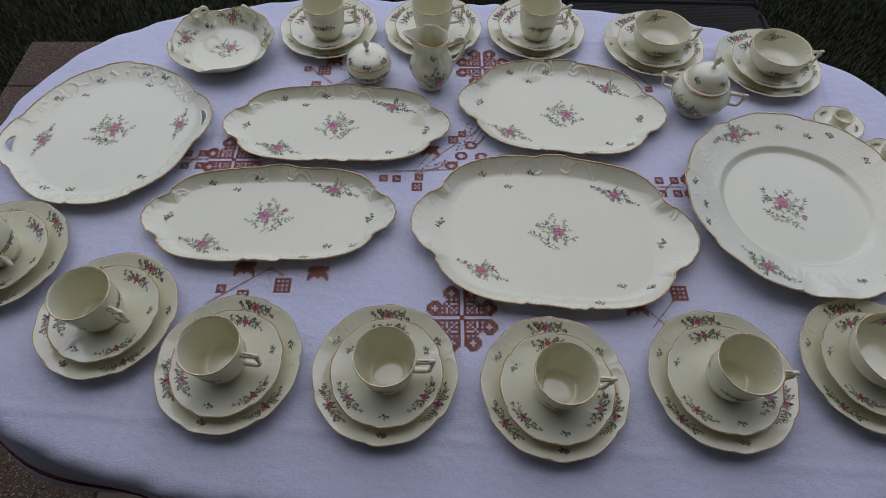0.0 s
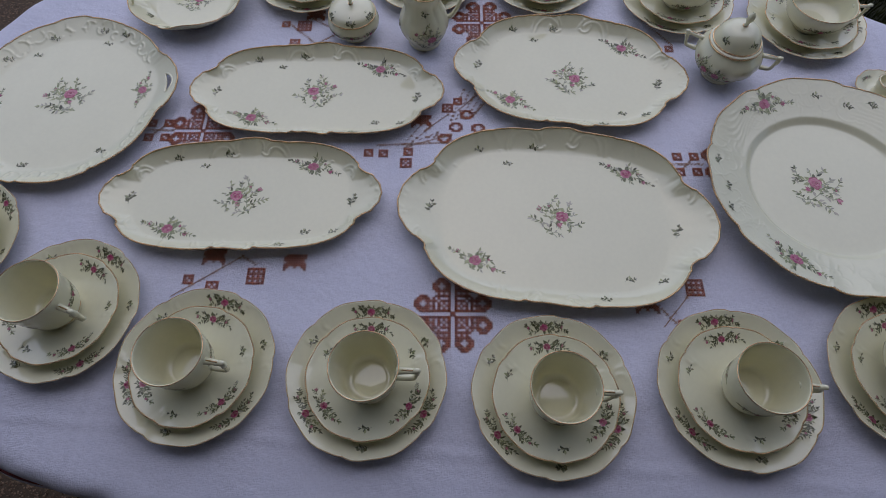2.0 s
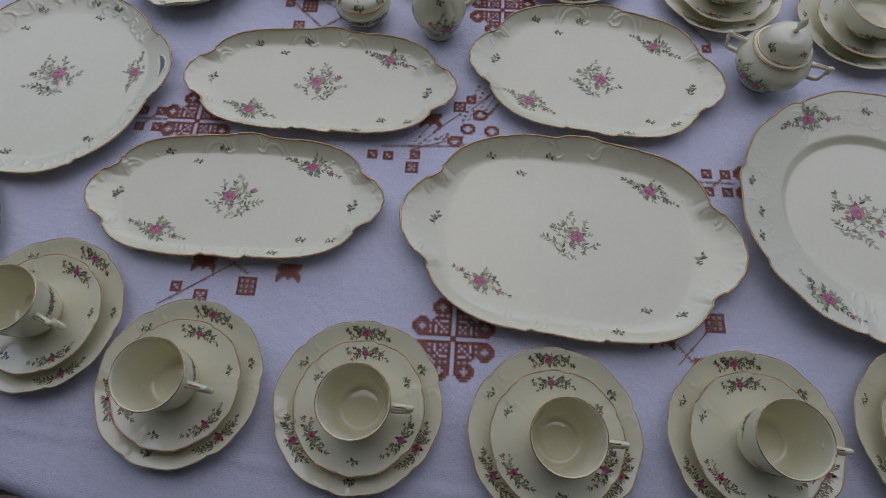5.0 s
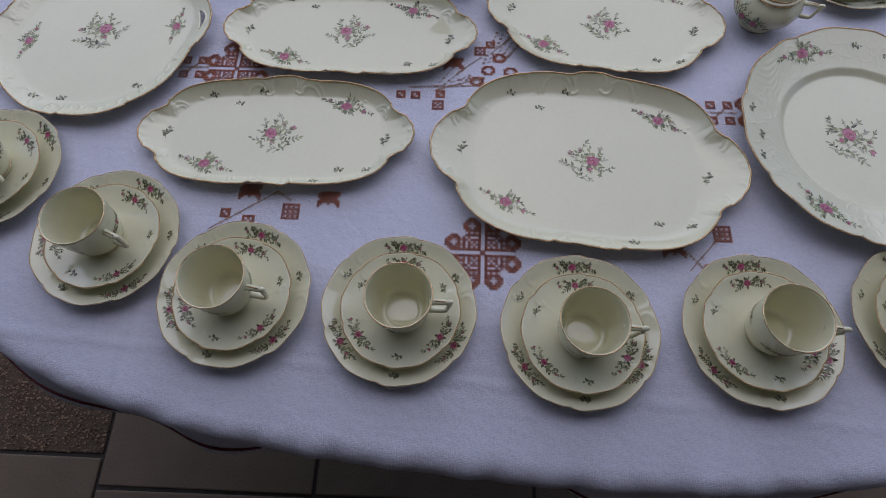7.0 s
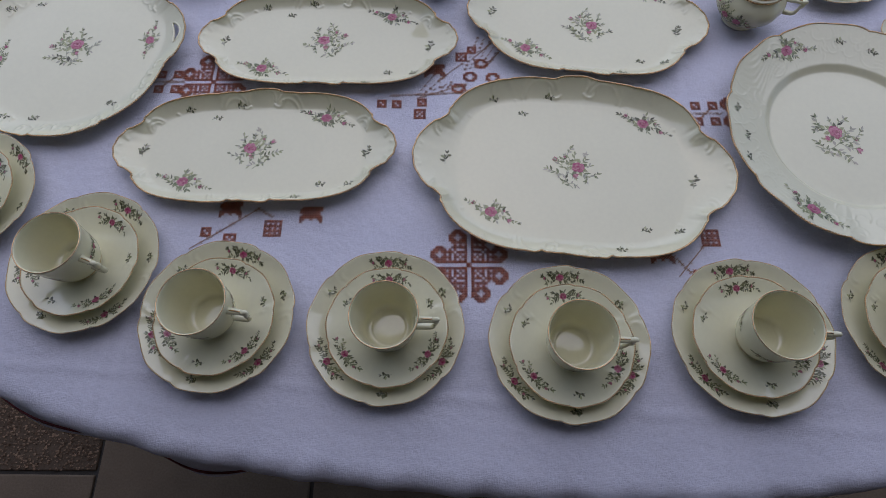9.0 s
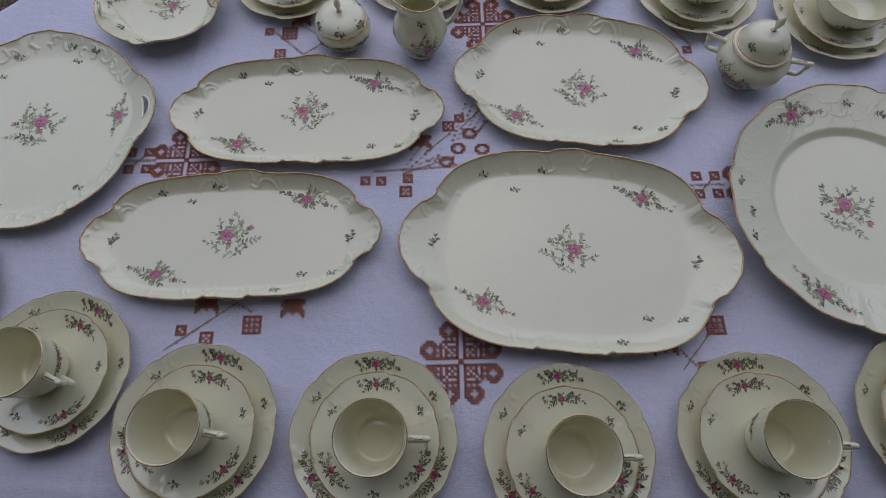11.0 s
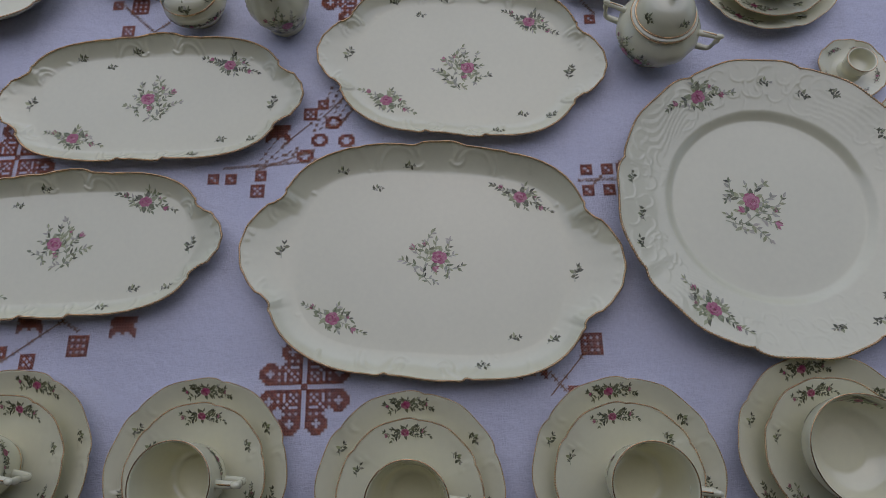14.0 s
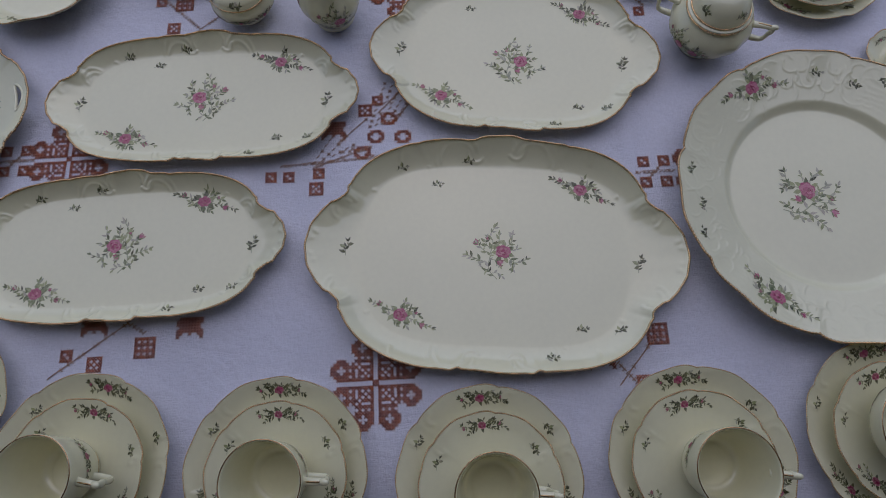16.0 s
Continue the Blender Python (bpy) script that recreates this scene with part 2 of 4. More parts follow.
# ---------------------------------------------------------------- printed flowers
class Print:
    """Leaves, stems and roses in the plane, laid on a surface by put(u, v, lift)."""

    def __init__(self, seed):
        self.rnd = random.Random(seed)
        self.verts, self.faces, self.index = [], [], []

    def poly(self, pts, mat, lift):
        k = len(self.verts)
        self.verts += [(x, y, lift) for x, y in pts]
        self.faces.append(tuple(range(k, k + len(pts))))
        self.index.append(mat)

    def strip(self, left, right, mat, lift):
        k, n = len(self.verts), len(left)
        self.verts += [(x, y, lift) for x, y in left] + [(x, y, lift) for x, y in right]
        for i in range(n - 1):
            self.faces.append((k + i, k + i + 1, k + n + i + 1, k + n + i))
            self.index.append(mat)

    def leaf(self, x, y, a, length, width, mat=0):
        lift = 0.00022 + self.rnd.random() * 0.0001
        c, s = math.cos(a), math.sin(a)
        bend = self.rnd.uniform(-0.12, 0.12) * length
        left, right = [], []
        for t, w in ((0, 0.06), (0.22, 0.75), (0.45, 1.0), (0.72, 0.62), (1, 0.03)):
            u, v = t * length, bend * t * t
            for side, row in ((1, left), (-1, right)):
                q = v + side * w * width * self.rnd.uniform(0.85, 1.1) / 2
                row.append((x + c * u - s * q, y + s * u + c * q))
        self.strip(left, right, mat, lift)

    def stem(self, pts, width):
        pts = [np.array(p) for p in smooth_line(pts, 5)]
        left, right = [], []
        for i, p in enumerate(pts):
            d = pts[min(i + 1, len(pts) - 1)] - pts[max(i - 1, 0)]
            d = np.array((-d[1], d[0])) / (np.linalg.norm(d) + 1e-9) * width / 2
            left.append(tuple(p + d))
            right.append(tuple(p - d))
        self.strip(left, right, 2, 0.00016)
        return pts

    def branch(self, pts, leaf, mat=0, step=1.0, fan=0.8, faint=0.0):
        """A stem with leaves on both sides and one at its tip; they get smaller, and some fainter, towards it."""
        line = self.stem(pts, leaf * 0.12)
        gone, side, n = 0.0, 1, len(line)
        for i in range(1, n):
            d = line[i] - line[i - 1]
            gone += np.linalg.norm(d)
            if gone > leaf * 0.40 * step:
                gone = 0.0
                a = math.atan2(d[1], d[0])
                for s in (side, -side) if self.rnd.random() < 0.55 else (side,):
                    size = leaf * self.rnd.uniform(0.6, 1.1) * (1.12 - 0.35 * i / n)
                    m = 6 if self.rnd.random() < faint * (0.4 + i / n) else mat if self.rnd.random() < 0.72 else 1
                    self.leaf(*line[i], a + s * self.rnd.uniform(0.5, 1.35) * fan, size, size * self.rnd.uniform(0.32, 0.50), m)
                side = -side
        d = line[-1] - line[-2]
        self.leaf(*line[-1], math.atan2(d[1], d[0]), leaf * 0.8, leaf * 0.34, 6 if self.rnd.random() < faint else mat)

    def rose(self, x, y, r, deep=False):
        """A half-open rose: pale outer petals, a deep heart set off the middle, a light fold across it."""
        off = self.rnd.uniform(0.9, 2.2)
        hx, hy = 0.16 * r * math.cos(off), 0.16 * r * math.sin(off)
        for ring, count, size, mat in ((0.56, 7, 0.46, 3), (0.40, 5, 0.44, 3), (0.30, 4, 0.34, 4), (0.20, 3, 0.30, 3), (0.10, 2, 0.20, 4)):
            turn = self.rnd.random() * 6
            mat = 4 if deep and ring < 0.5 else mat
            for k in range(count):
                w = turn + 2 * math.pi * k / count + self.rnd.uniform(-0.2, 0.2)
                pull = 1 - ring / 0.6
                cx, cy = x + hx * pull + ring * r * math.cos(w), y + hy * pull + ring * r * 0.92 * math.sin(w)
                lift = 0.00034 + (0.62 - ring) * 0.0004 + k * 0.000012
                grow = size * r * self.rnd.uniform(0.85, 1.12)
                self.poly([(cx + grow * math.cos(q * 0.628) * (1 + 0.12 * math.sin(3 * q + w)), cy + grow * 0.85 * math.sin(q * 0.628)) for q in range(10)], mat, lift)

    def bud(self, x, y, a, size):
        for k, m in ((-0.42, 5), (0.42, 5), (0.0, 3)):
            self.leaf(x, y, a + k, size * self.rnd.uniform(0.85, 1.05), size * 0.46, m)
        for k in (-0.95, -0.15, 0.25, 0.9):
            self.leaf(x, y, a + k, size * self.rnd.uniform(0.5, 0.95), size * 0.17, 1 if abs(k) < 0.5 else 0)

    def lay(self, name, put, parent):
        return part(name, np.stack(put(*np.array(self.verts).T), 1), self.faces, DECAL, parent, index=self.index)


def bouquet(seed, size):
    """A loose bouquet: stems rise from the lower left round one rose and three buds; about 1.8 * size across."""
    p, q = Print(seed), size * 0.20
    for line, leaf in ((((-0.02, -0.80), (-0.22, -0.48), (-0.12, -0.1), (0.05, 0.1)), 1.1), (((-0.12, -0.05), (0.0, 0.3), (-0.05, 0.5), (0.12, 0.74)), 1.05),
                       (((0.35, 0.1), (0.52, 0.22), (0.58, 0.44)), 1.0), (((0.35, -0.15), (0.55, -0.38), (0.86, -0.32)), 1.0), (((0.4, -0.02), (0.68, 0.02)), 0.8),
                       (((-0.2, -0.32), (-0.48, -0.16), (-0.76, -0.02)), 1.05), (((-0.15, -0.05), (-0.32, 0.12), (-0.44, 0.30)), 0.9), (((0.5, -0.3), (0.52, -0.45), (0.46, -0.55)), 0.9),
                       (((-0.18, -0.45), (-0.34, -0.5), (-0.42, -0.36)), 0.95), (((-0.05, 0.1), (0.16, 0.28), (0.2, 0.46)), 1.1), (((-0.1, -0.2), (0.05, -0.28), (0.1, -0.4)), 0.9),
                       (((-0.1, 0.1), (-0.2, 0.28), (-0.16, 0.42)), 1.0), (((-0.15, -0.6), (0.02, -0.62), (0.12, -0.72)), 0.8)):
        p.branch([(x * size, y * size) for x, y in line], q * leaf, 0, 1.1, 0.85, 0.38)
    for k in range(7):
        w = k * 0.9 + 0.4
        p.leaf((0.25 + 0.13 * math.cos(w)) * size, (0.14 * math.sin(w) - 0.03) * size, w, q * 1.05, q * 0.62, 0 if k % 4 else 1)
    p.rose(0.25 * size, -0.02 * size, 0.225 * size)
    p.bud(-0.42 * size, 0.27 * size, 2.3, 0.21 * size)
    p.bud(0.04 * size, -0.28 * size, -0.5, 0.21 * size)
    p.bud(-0.1 * size, 0.36 * size, 1.9, 0.14 * size)
    return p


def spray(seed, size, dark=False):
    """A rose among broad leaves with two arms that end in buds, about 2 * size long."""
    p, q, m = Print(seed), size * 0.20, 1 if dark else 0
    for line, leaf, kind in ((((0.0, 0.0), (-0.4, 0.08), (-0.88, 0.16)), 0.9, m), (((0.0, 0.0), (0.4, -0.06), (0.95, -0.16)), 0.9, m), (((-0.05, 0.05), (0.02, 0.2), (0.04, 0.36)), 1.1, 0),
                             (((0.05, -0.1), (0.15, -0.2), (0.24, -0.27)), 1.0, 0), (((-0.1, -0.05), (-0.28, -0.1), (-0.42, -0.04)), 1.0, 0), (((0.1, 0.08), (0.3, 0.16), (0.5, 0.10)), 1.1, 0),
                             (((0.05, 0.1), (0.2, 0.24), (0.3, 0.27)), 1.0, 0), (((-0.2, -0.08), (-0.16, -0.2), (-0.04, -0.28)), 0.9, 0)):
        p.branch([(x * size, y * size) for x, y in line], q * leaf, kind, 1.1, 0.85, 0.1 if kind else 0.2)
    for k in range(6):
        w = k * 1.05 + 0.5
        p.leaf(0.13 * size * math.cos(w), 0.12 * size * math.sin(w), w, q * 1.2, q * 0.78, m if k % 3 else 0)
    p.rose(0.0, 0.0, 0.20 * size)
    p.bud(-0.58 * size, 0.12 * size, 2.6, 0.17 * size)
    p.bud(0.58 * size, -0.11 * size, -0.4, 0.19 * size)
    p.bud(0.36 * size, 0.12 * size, 0.6, 0.12 * size)
    return p


def rim_spray(seed, size):
    """A low spray for a rim: uneven arms to both sides, dark leaves in loose tufts, a deep rose and small buds."""
    p, q = Print(seed), size * 0.20
    for s in (-1, 1):
        for line, leaf in ((((0.0, 0.02), (0.45, 0.13), (0.92, -0.04)), 0.95), (((0.08, 0.06), (0.26, 0.22), (0.40, 0.42)), 0.9), (((0.08, -0.06), (0.32, -0.16), (0.56, -0.30)), 0.95),
                           (((0.5, 0.1), (0.62, 0.22), (0.68, 0.36)), 0.75), (((0.05, 0.1), (0.08, 0.36)), 0.8)):
            if p.rnd.random() < 0.9:
                p.branch([(s * x * size, 0.46 * y * size * p.rnd.uniform(0.8, 1.2)) for x, y in line], q * leaf, 1 if p.rnd.random() < 0.82 else 0, 0.85, 0.85, 0.06)
        p.bud(s * p.rnd.uniform(0.5, 0.68) * size, 0.05 * size, 1.57 - s * 1.2, 0.15 * size)
    p.leaf(0.0, -0.08 * size, -1.4, q, q * 0.6, 1)
    p.leaf(-0.04 * size, 0.08 * size, 1.8, q, q * 0.6, 1)
    p.rose(0.0, 0.0, 0.16 * size, True)
    return p


def sprig(seed, size):
    p, q = Print(seed), size * 0.60
    p.branch([(-0.9 * size, -0.1 * size), (-0.2 * size, 0.05 * size), (0.5 * size, 0.0)], q, 1, 0.8, 0.9, 0.2)
    p.leaf(-0.1 * size, 0.1 * size, 1.4, q, q * 0.6, 0)
    p.leaf(0.2 * size, -0.05 * size, -1.2, q * 0.9, q * 0.6, 1)
    p.leaf(-0.3 * size, 0.0, 2.3, q * 0.8, q * 0.5, 6 if seed % 3 == 0 else 1)
    return p


# ---------------------------------------------------------------- dishes
class Dish:
    """A dish seen from above: outline reach(w), well(w), rim height(w), all over the angle w; relief(r, w, s) is added to the rim."""

    def __init__(self, reach, well, height, base=0.006, curve=1.5, relief=None, step=0.0):
        self.reach, self.well, self.height, self.base, self.curve, self.relief, self.step = reach, well, height, base, curve, relief, step

    def z(self, r, w):
        big, small = self.reach(w), self.well(w)
        s = np.clip((r - small) / (big - small), 0, 1.05)
        rise = np.clip(s, 0, 1) ** self.curve
        if self.step:  # a steep inner wall, then a flatter rim
            k = np.clip(s / 0.18, 0, 1)
            rise = self.step * k * k * (3 - 2 * k) + (1 - self.step) * np.clip((s - 0.1) / 0.9, 0, 1) ** 1.2
        z = self.base + (self.height(w) - self.base) * rise
        if self.relief:
            z = z + self.relief(r, w, s)
        return z

    def at(self, x, y, lift=0.0):
        r, w = np.hypot(x, y), np.arctan2(y, x)
        return (x, y, self.z(r, w) + lift)

    def mesh(self, n=240, rings=22, thick=0.0035, hole=None):
        w = np.linspace(0, 2 * math.pi, n, endpoint=False)
        big, small = self.reach(w), self.well(w)
        rad = [small * f for f in (0.25, 0.5, 0.75, 0.92)] + [small + (big - small) * s for s in np.linspace(0, 1, rings)]
        verts = [np.array([[0, 0, self.base]])]
        for r in rad:
            verts.append(np.stack([r * np.cos(w), r * np.sin(w), self.z(r, w)], 1))
        low = []
        for k, r in enumerate(rad[::-1]):
            z = self.z(r, w) - thick * (0.35 if k == 0 else 1)
            r2 = r - (0.0004 if k == 0 else 0.0015)
            low.append(np.stack([r2 * np.cos(w), r2 * np.sin(w), z], 1))
        low[-3][:, 2] = 0.0
        low[-4][:, 2] = 0.0005
        verts += low
        verts.append(np.array([[0, 0, self.base - thick]]))
        faces, rows = [], len(rad) * 2
        ii = np.arange(n)
        jj = (ii + 1) % n
        for i, j in zip(ii, jj):
            faces.append((0, 1 + i, 1 + j))
        for k in range(rows - 1):
            a, b = 1 + k * n, 1 + (k + 1) * n
            faces += list(zip(a + ii, b + ii, b + jj, a + jj))
        end = 1 + rows * n
        for i, j in zip(ii, jj):
            faces.append((end - n + i, end, end - n + j))
        v = np.concatenate(verts)
        if hole:
            mid = np.array([v[f[0]] + v[f[2]] for f in faces]) / 2
            faces = [f for f, out in zip(faces, hole(mid[:, 0], mid[:, 1])) if not out]
        return v, faces

    def edge(self, n=720, beads=0, size=0.0011):
        """The gilt edge: a fine rope of beads."""
        w = np.linspace(0, 2 * math.pi, n, endpoint=False)
        r = self.reach(w) - 0.0004
        line = np.stack([r * np.cos(w), r * np.sin(w), self.z(r, w) - 0.0003], 1)
        rad = 0.85 * size * (1 + 0.34 * np.cos(beads * w)) if beads else size
        return tube(line, rad, 5, True)


def super_radius(a, b, n):
    return lambda w: (np.abs(np.cos(w) / a) ** n + np.abs(np.sin(w) / b) ** n) ** (-1 / n)


def tray_outline(a, b, n, tab, ta, tb):
    """A rounded rectangle with a rounded grip at each end, a low crown in the middle of its back edge, and small notches and cusps."""
    body = super_radius(a, b, n)

    def grip_reach(w):
        c, s = np.abs(np.cos(w)), np.sin(w)
        qa = (c / ta) ** 2 + (s / tb) ** 2
        qb, qc = -2 * c * tab / ta ** 2, (tab / ta) ** 2 - 1
        d = qb * qb - 4 * qa * qc
        return np.where(d > 0, (-qb + np.sqrt(np.maximum(d, 0))) / (2 * qa), 0)
    fan = np.linspace(0.02, 1.2, 600)
    join = float(fan[np.argmax(body(fan) > grip_reach(fan))])  # where the grip leaves the body

    def reach(w):
        w = np.asarray(w, float)
        grip = grip_reach(w)
        lobe = np.angle(np.exp(2j * w)) / 2  # from the grip's axis
        grip = np.where(grip > 0, grip + 0.0004 * np.cos(lobe * 6 * math.pi / max(join, 0.2)), grip)
        r = body(w)
        r = r + 0.0014 * np.cos(9 * w + 0.6) * np.abs(np.sin(w)) ** 2
        r = r + 0.0046 * np.exp(-((w - 1.55) * b / 0.026) ** 6)
        for at, depth in ((-1.22, 0.0020), (-1.86, 0.0020), (0.98, 0.0009), (2.2, 0.0009)):
            off = np.angle(np.exp(1j * (w - at))) * b
            r = r - depth * np.exp(-(off / 0.0035) ** 2) + 0.6 * depth * np.exp(-((off - 0.007 * np.sign(at)) / 0.006) ** 2)
        k = 0.0022
        m = np.maximum(r, grip)
        r = m + k * np.log(np.exp((r - m) / k) + np.exp((grip - m) / k)) - k * 0.2
        for side in (-0.070, 0.060):  # a cusp on each side of the joint
            r = r + 0.0015 * np.exp(-((np.abs(lobe) - join - side) / 0.016) ** 2) - 0.0006 * np.exp(-((np.abs(lobe) - join - 0.6 * side) / 0.02) ** 2)
        return r
    return reach


def bracket_outline(radius, lobes, depth, turn=0.0, skew=0.35):
    """A round edge with flat lobes that meet in small pointed notches."""
    def reach(w):
        t = (np.asarray(w, float) - turn) * lobes / (2 * math.pi)
        f = np.abs((t % 1.0) - 0.5) * 2
        return radius * (1 - depth * f ** 7 + 0.25 * depth * np.sin(2 * math.pi * 2 * t + skew))
    return reach


def scrolls(reach, size, spots, height=0.0011, width=0.0024):
    """Relief of C-shaped scrolls on the rim; spots: angle, distance inside the edge, radius, start, sweep."""
    def relief(r, w, s):
        x, y = r * np.cos(w), r * np.sin(w)
        out = np.zeros(np.shape(x))
        for at, inside, rad, start, sweep in spots:
            cr = reach(np.array([at]))[0] - inside
            dx, dy = x - cr * math.cos(at), y - cr * math.sin(at)
            d = np.hypot(dx, dy)
            a = (np.arctan2(dy, dx) - at - start) % (2 * math.pi)
            on = np.clip(np.minimum(a, sweep - a) / 0.35 + 0.5, 0, 1)
            out += height * np.exp(-((d - rad * (1 + 0.1 * np.sin(a))) / width) ** 2) * on
        return out * np.clip(s * 4, 0, 1) * np.clip((1.02 - s) * 6, 0, 1)
    return relief


def turned(p, dish, cx, cy, turn, flip=1, lift=0.0):
    """Lay a print on a dish at (cx, cy), turned by degrees."""
    c, s = math.cos(radians(turn)), math.sin(radians(turn))
    return lambda u, v, h: dish.at(cx + c * u * flip - s * v, cy + s * u * flip + c * v, h + lift)


def round_the_rim(dish, radius, at):
    """Lay a print along the rim of a round dish; its top points outwards."""
    return lambda u, v, h: dish.at((radius + v) * np.cos(radians(at) - u / radius), (radius + v) * np.sin(radians(at) - u / radius), h)


def tray_relief(reach, a, b):
    """Scrolls on the rim: a crown in the middle of each long side with a pair of wide arches, shells on the grips, and curls at the corners."""
    k = min(b * 0.16, 0.019)
    spots = []
    for up in (1, -1):
        for side in (1, -1):
            for x, inside, rad, start, sweep in ((0.012, 0.010, k * 0.55, -0.6, 2.6), (0.026, 0.012, k * 0.5, 1.2, 2.8), (0.30 * a, 0.024, k * 1.35, -1.5, 3.0), (0.30 * a, 0.026, k * 1.05, -1.3, 2.6),
                                                 (0.62 * a, 0.020, k * 1.1, -1.2, 2.2), (0.50 * a, 0.030, k * 0.5, 0.8, 2.6)):
                spots.append((math.atan2(up * b, side * x), inside, rad, start if side * up < 0 else -start - sweep, sweep))
    for end in (0.0, math.pi):
        for side in (1, -1):
            for at, inside, rad, start, sweep in ((0.26, 0.018, k * 0.8, -1.2, 3.4), (0.26, 0.018, k * 0.5, -1.0, 3.0), (0.40, 0.026, k * 0.6, 1.4, 2.8), (0.12, 0.010, k * 0.45, -1.4, 2.8), (0.50, 0.040, k * 0.9, 2.0, 2.0)):
                spots.append((end + side * at, inside, rad, start if side > 0 else -start - sweep, sweep))
        spots.append((end, 0.010, k * 0.5, -1.5, 3.0))
    return scrolls(reach, k, spots, 0.0011, 0.0019)


def serving_tray(m, a, b, n, tab, ta, tb, rim, label, seed, flip=1, rose=None, size=0.041, rise=0.0220, tilt=-6):
    """A long dish with a grip at each end, printed with a bouquet, two sprays and small sprigs."""
    root = thing("serving_tray", m, label, "tray", "serving dishes on the table")
    reach = tray_outline(a, b, n, tab, ta, tb)
    well = super_radius(a - rim, b - rim, n + 0.4)
    height = lambda w: rise + 0.0030 * np.exp(-((np.abs(np.sin(w)) - 1) / 0.010) ** 2) - 0.003 * np.abs(np.cos(w)) ** 6
    dish = Dish(reach, well, height, 0.0058, 1.7, tray_relief(reach, a, b))
    part("body", *dish.mesh(640, 34), PORCELAIN, root)
    part("gold_rim", *dish.edge(1600, int(7.2 * (a + b) / 0.0042 / 1.15), 0.00150), GOLD, root, "thin beaded gilt edge")
    u, v = rose or (0.0, 0.0)
    bouquet(seed, size).lay("rose_bouquet", turned(None, dish, u, v, 8 * flip, flip), root)
    spray(seed + 1, size * 0.98).lay("rose_spray", turned(None, dish, -0.58 * a, -0.55 * b, tilt, 1), root)
    spray(seed + 2, size * 0.98, True).lay("rose_spray", turned(None, dish, 0.56 * a, 0.60 * b, tilt - 2, 1), root)
    for k, (x, y, t) in enumerate(((-0.62, 0.76, 20), (-0.18, 0.84, 5), (-0.38, 0.62, 10), (0.55, -0.62, 15), (0.36, -0.86, 5), (0.78, -0.62, 30), (-0.95, 0.02, 80), (0.92, -0.05, 75))):
        big = 0.30 if abs(x) > 0.9 else 0.22
        sprig(seed + 5 + k, size * big).lay("leaf_sprig", turned(None, dish, x * a, y * b, t), root)
    return root


def setting_plate(m, label, seed):
    """A dessert plate: six flat lobes, three rose sprays and three sprigs round the rim."""
    root = thing("dessert_plate", m, label, "plate", "dessert plates")
    reach = bracket_outline(0.0955, 6, 0.028, 0.3)
    spots = [(0.3 + k * math.pi / 3 + s * 0.16, 0.011, 0.0065, 0.2 + 0.5 * s, 3.0) for k in range(6) for s in (-1, 1)]
    dish = Dish(reach, lambda w: 0.058 + 0 * w, lambda w: 0.0205 + 0.0008 * np.cos(6 * w), 0.0065, 1.35, scrolls(reach, 0.006, spots, 0.0010, 0.0016))
    part("body", *dish.mesh(240, 18, 0.003), PORCELAIN, root)
    part("gold_rim", *dish.edge(1500, 250, 0.00072), GOLD, root, "thin beaded gilt edge")
    for k, at in enumerate((90, 212, 328)):
        rim_spray(seed + k, 0.030).lay("rose_spray", round_the_rim(dish, 0.081, at), root)
    for k, at in enumerate((148, 32, 270)):
        sprig(seed + 9 + k, 0.0088).lay("leaf_sprig", round_the_rim(dish, 0.081, at), root)
    return root


def saucer(m, label, seed):
    root = thing("saucer", m, label, "saucer", "saucers")
    reach = bracket_outline(0.0730, 6, 0.026, 0.3)
    spots = [(0.3 + k * math.pi / 3, 0.010, 0.005, 0.4, 3.2) for k in range(6)]
    dish = Dish(reach, lambda w: 0.026 + 0 * w, lambda w: 0.0225 + 0.0006 * np.cos(6 * w), 0.0062, 1.25, scrolls(reach, 0.005, spots, 0.0009, 0.0015))
    part("body", *dish.mesh(216, 18, 0.0028), PORCELAIN, root)
    part("gold_rim", *dish.edge(1200, 190, 0.00095), GOLD, root, "thin beaded gilt edge")
    for k, at in enumerate((90, 214, 326)):
        rim_spray(seed + k, 0.028).lay("rose_spray", round_the_rim(dish, 0.059, at), root)
    for k, at in enumerate((150, 30, 270)):
        sprig(seed + 9 + k, 0.0085).lay("leaf_sprig", round_the_rim(dish, 0.058, at), root)
    return root


def on_wall(radius, z0, at, out=0.00015):
    """Lay a print round a turned body, whose radius is a function of the height."""
    def put(u, v, h):
        r = radius(z0 + v) + h + out
        w = radians(at) + u / radius(z0)
        return (r * np.cos(w), r * np.sin(w), z0 + v)
    return put


def profile_radius(profile):
    rs, zs = zip(*profile)
    return lambda z: np.interp(z, zs, rs)


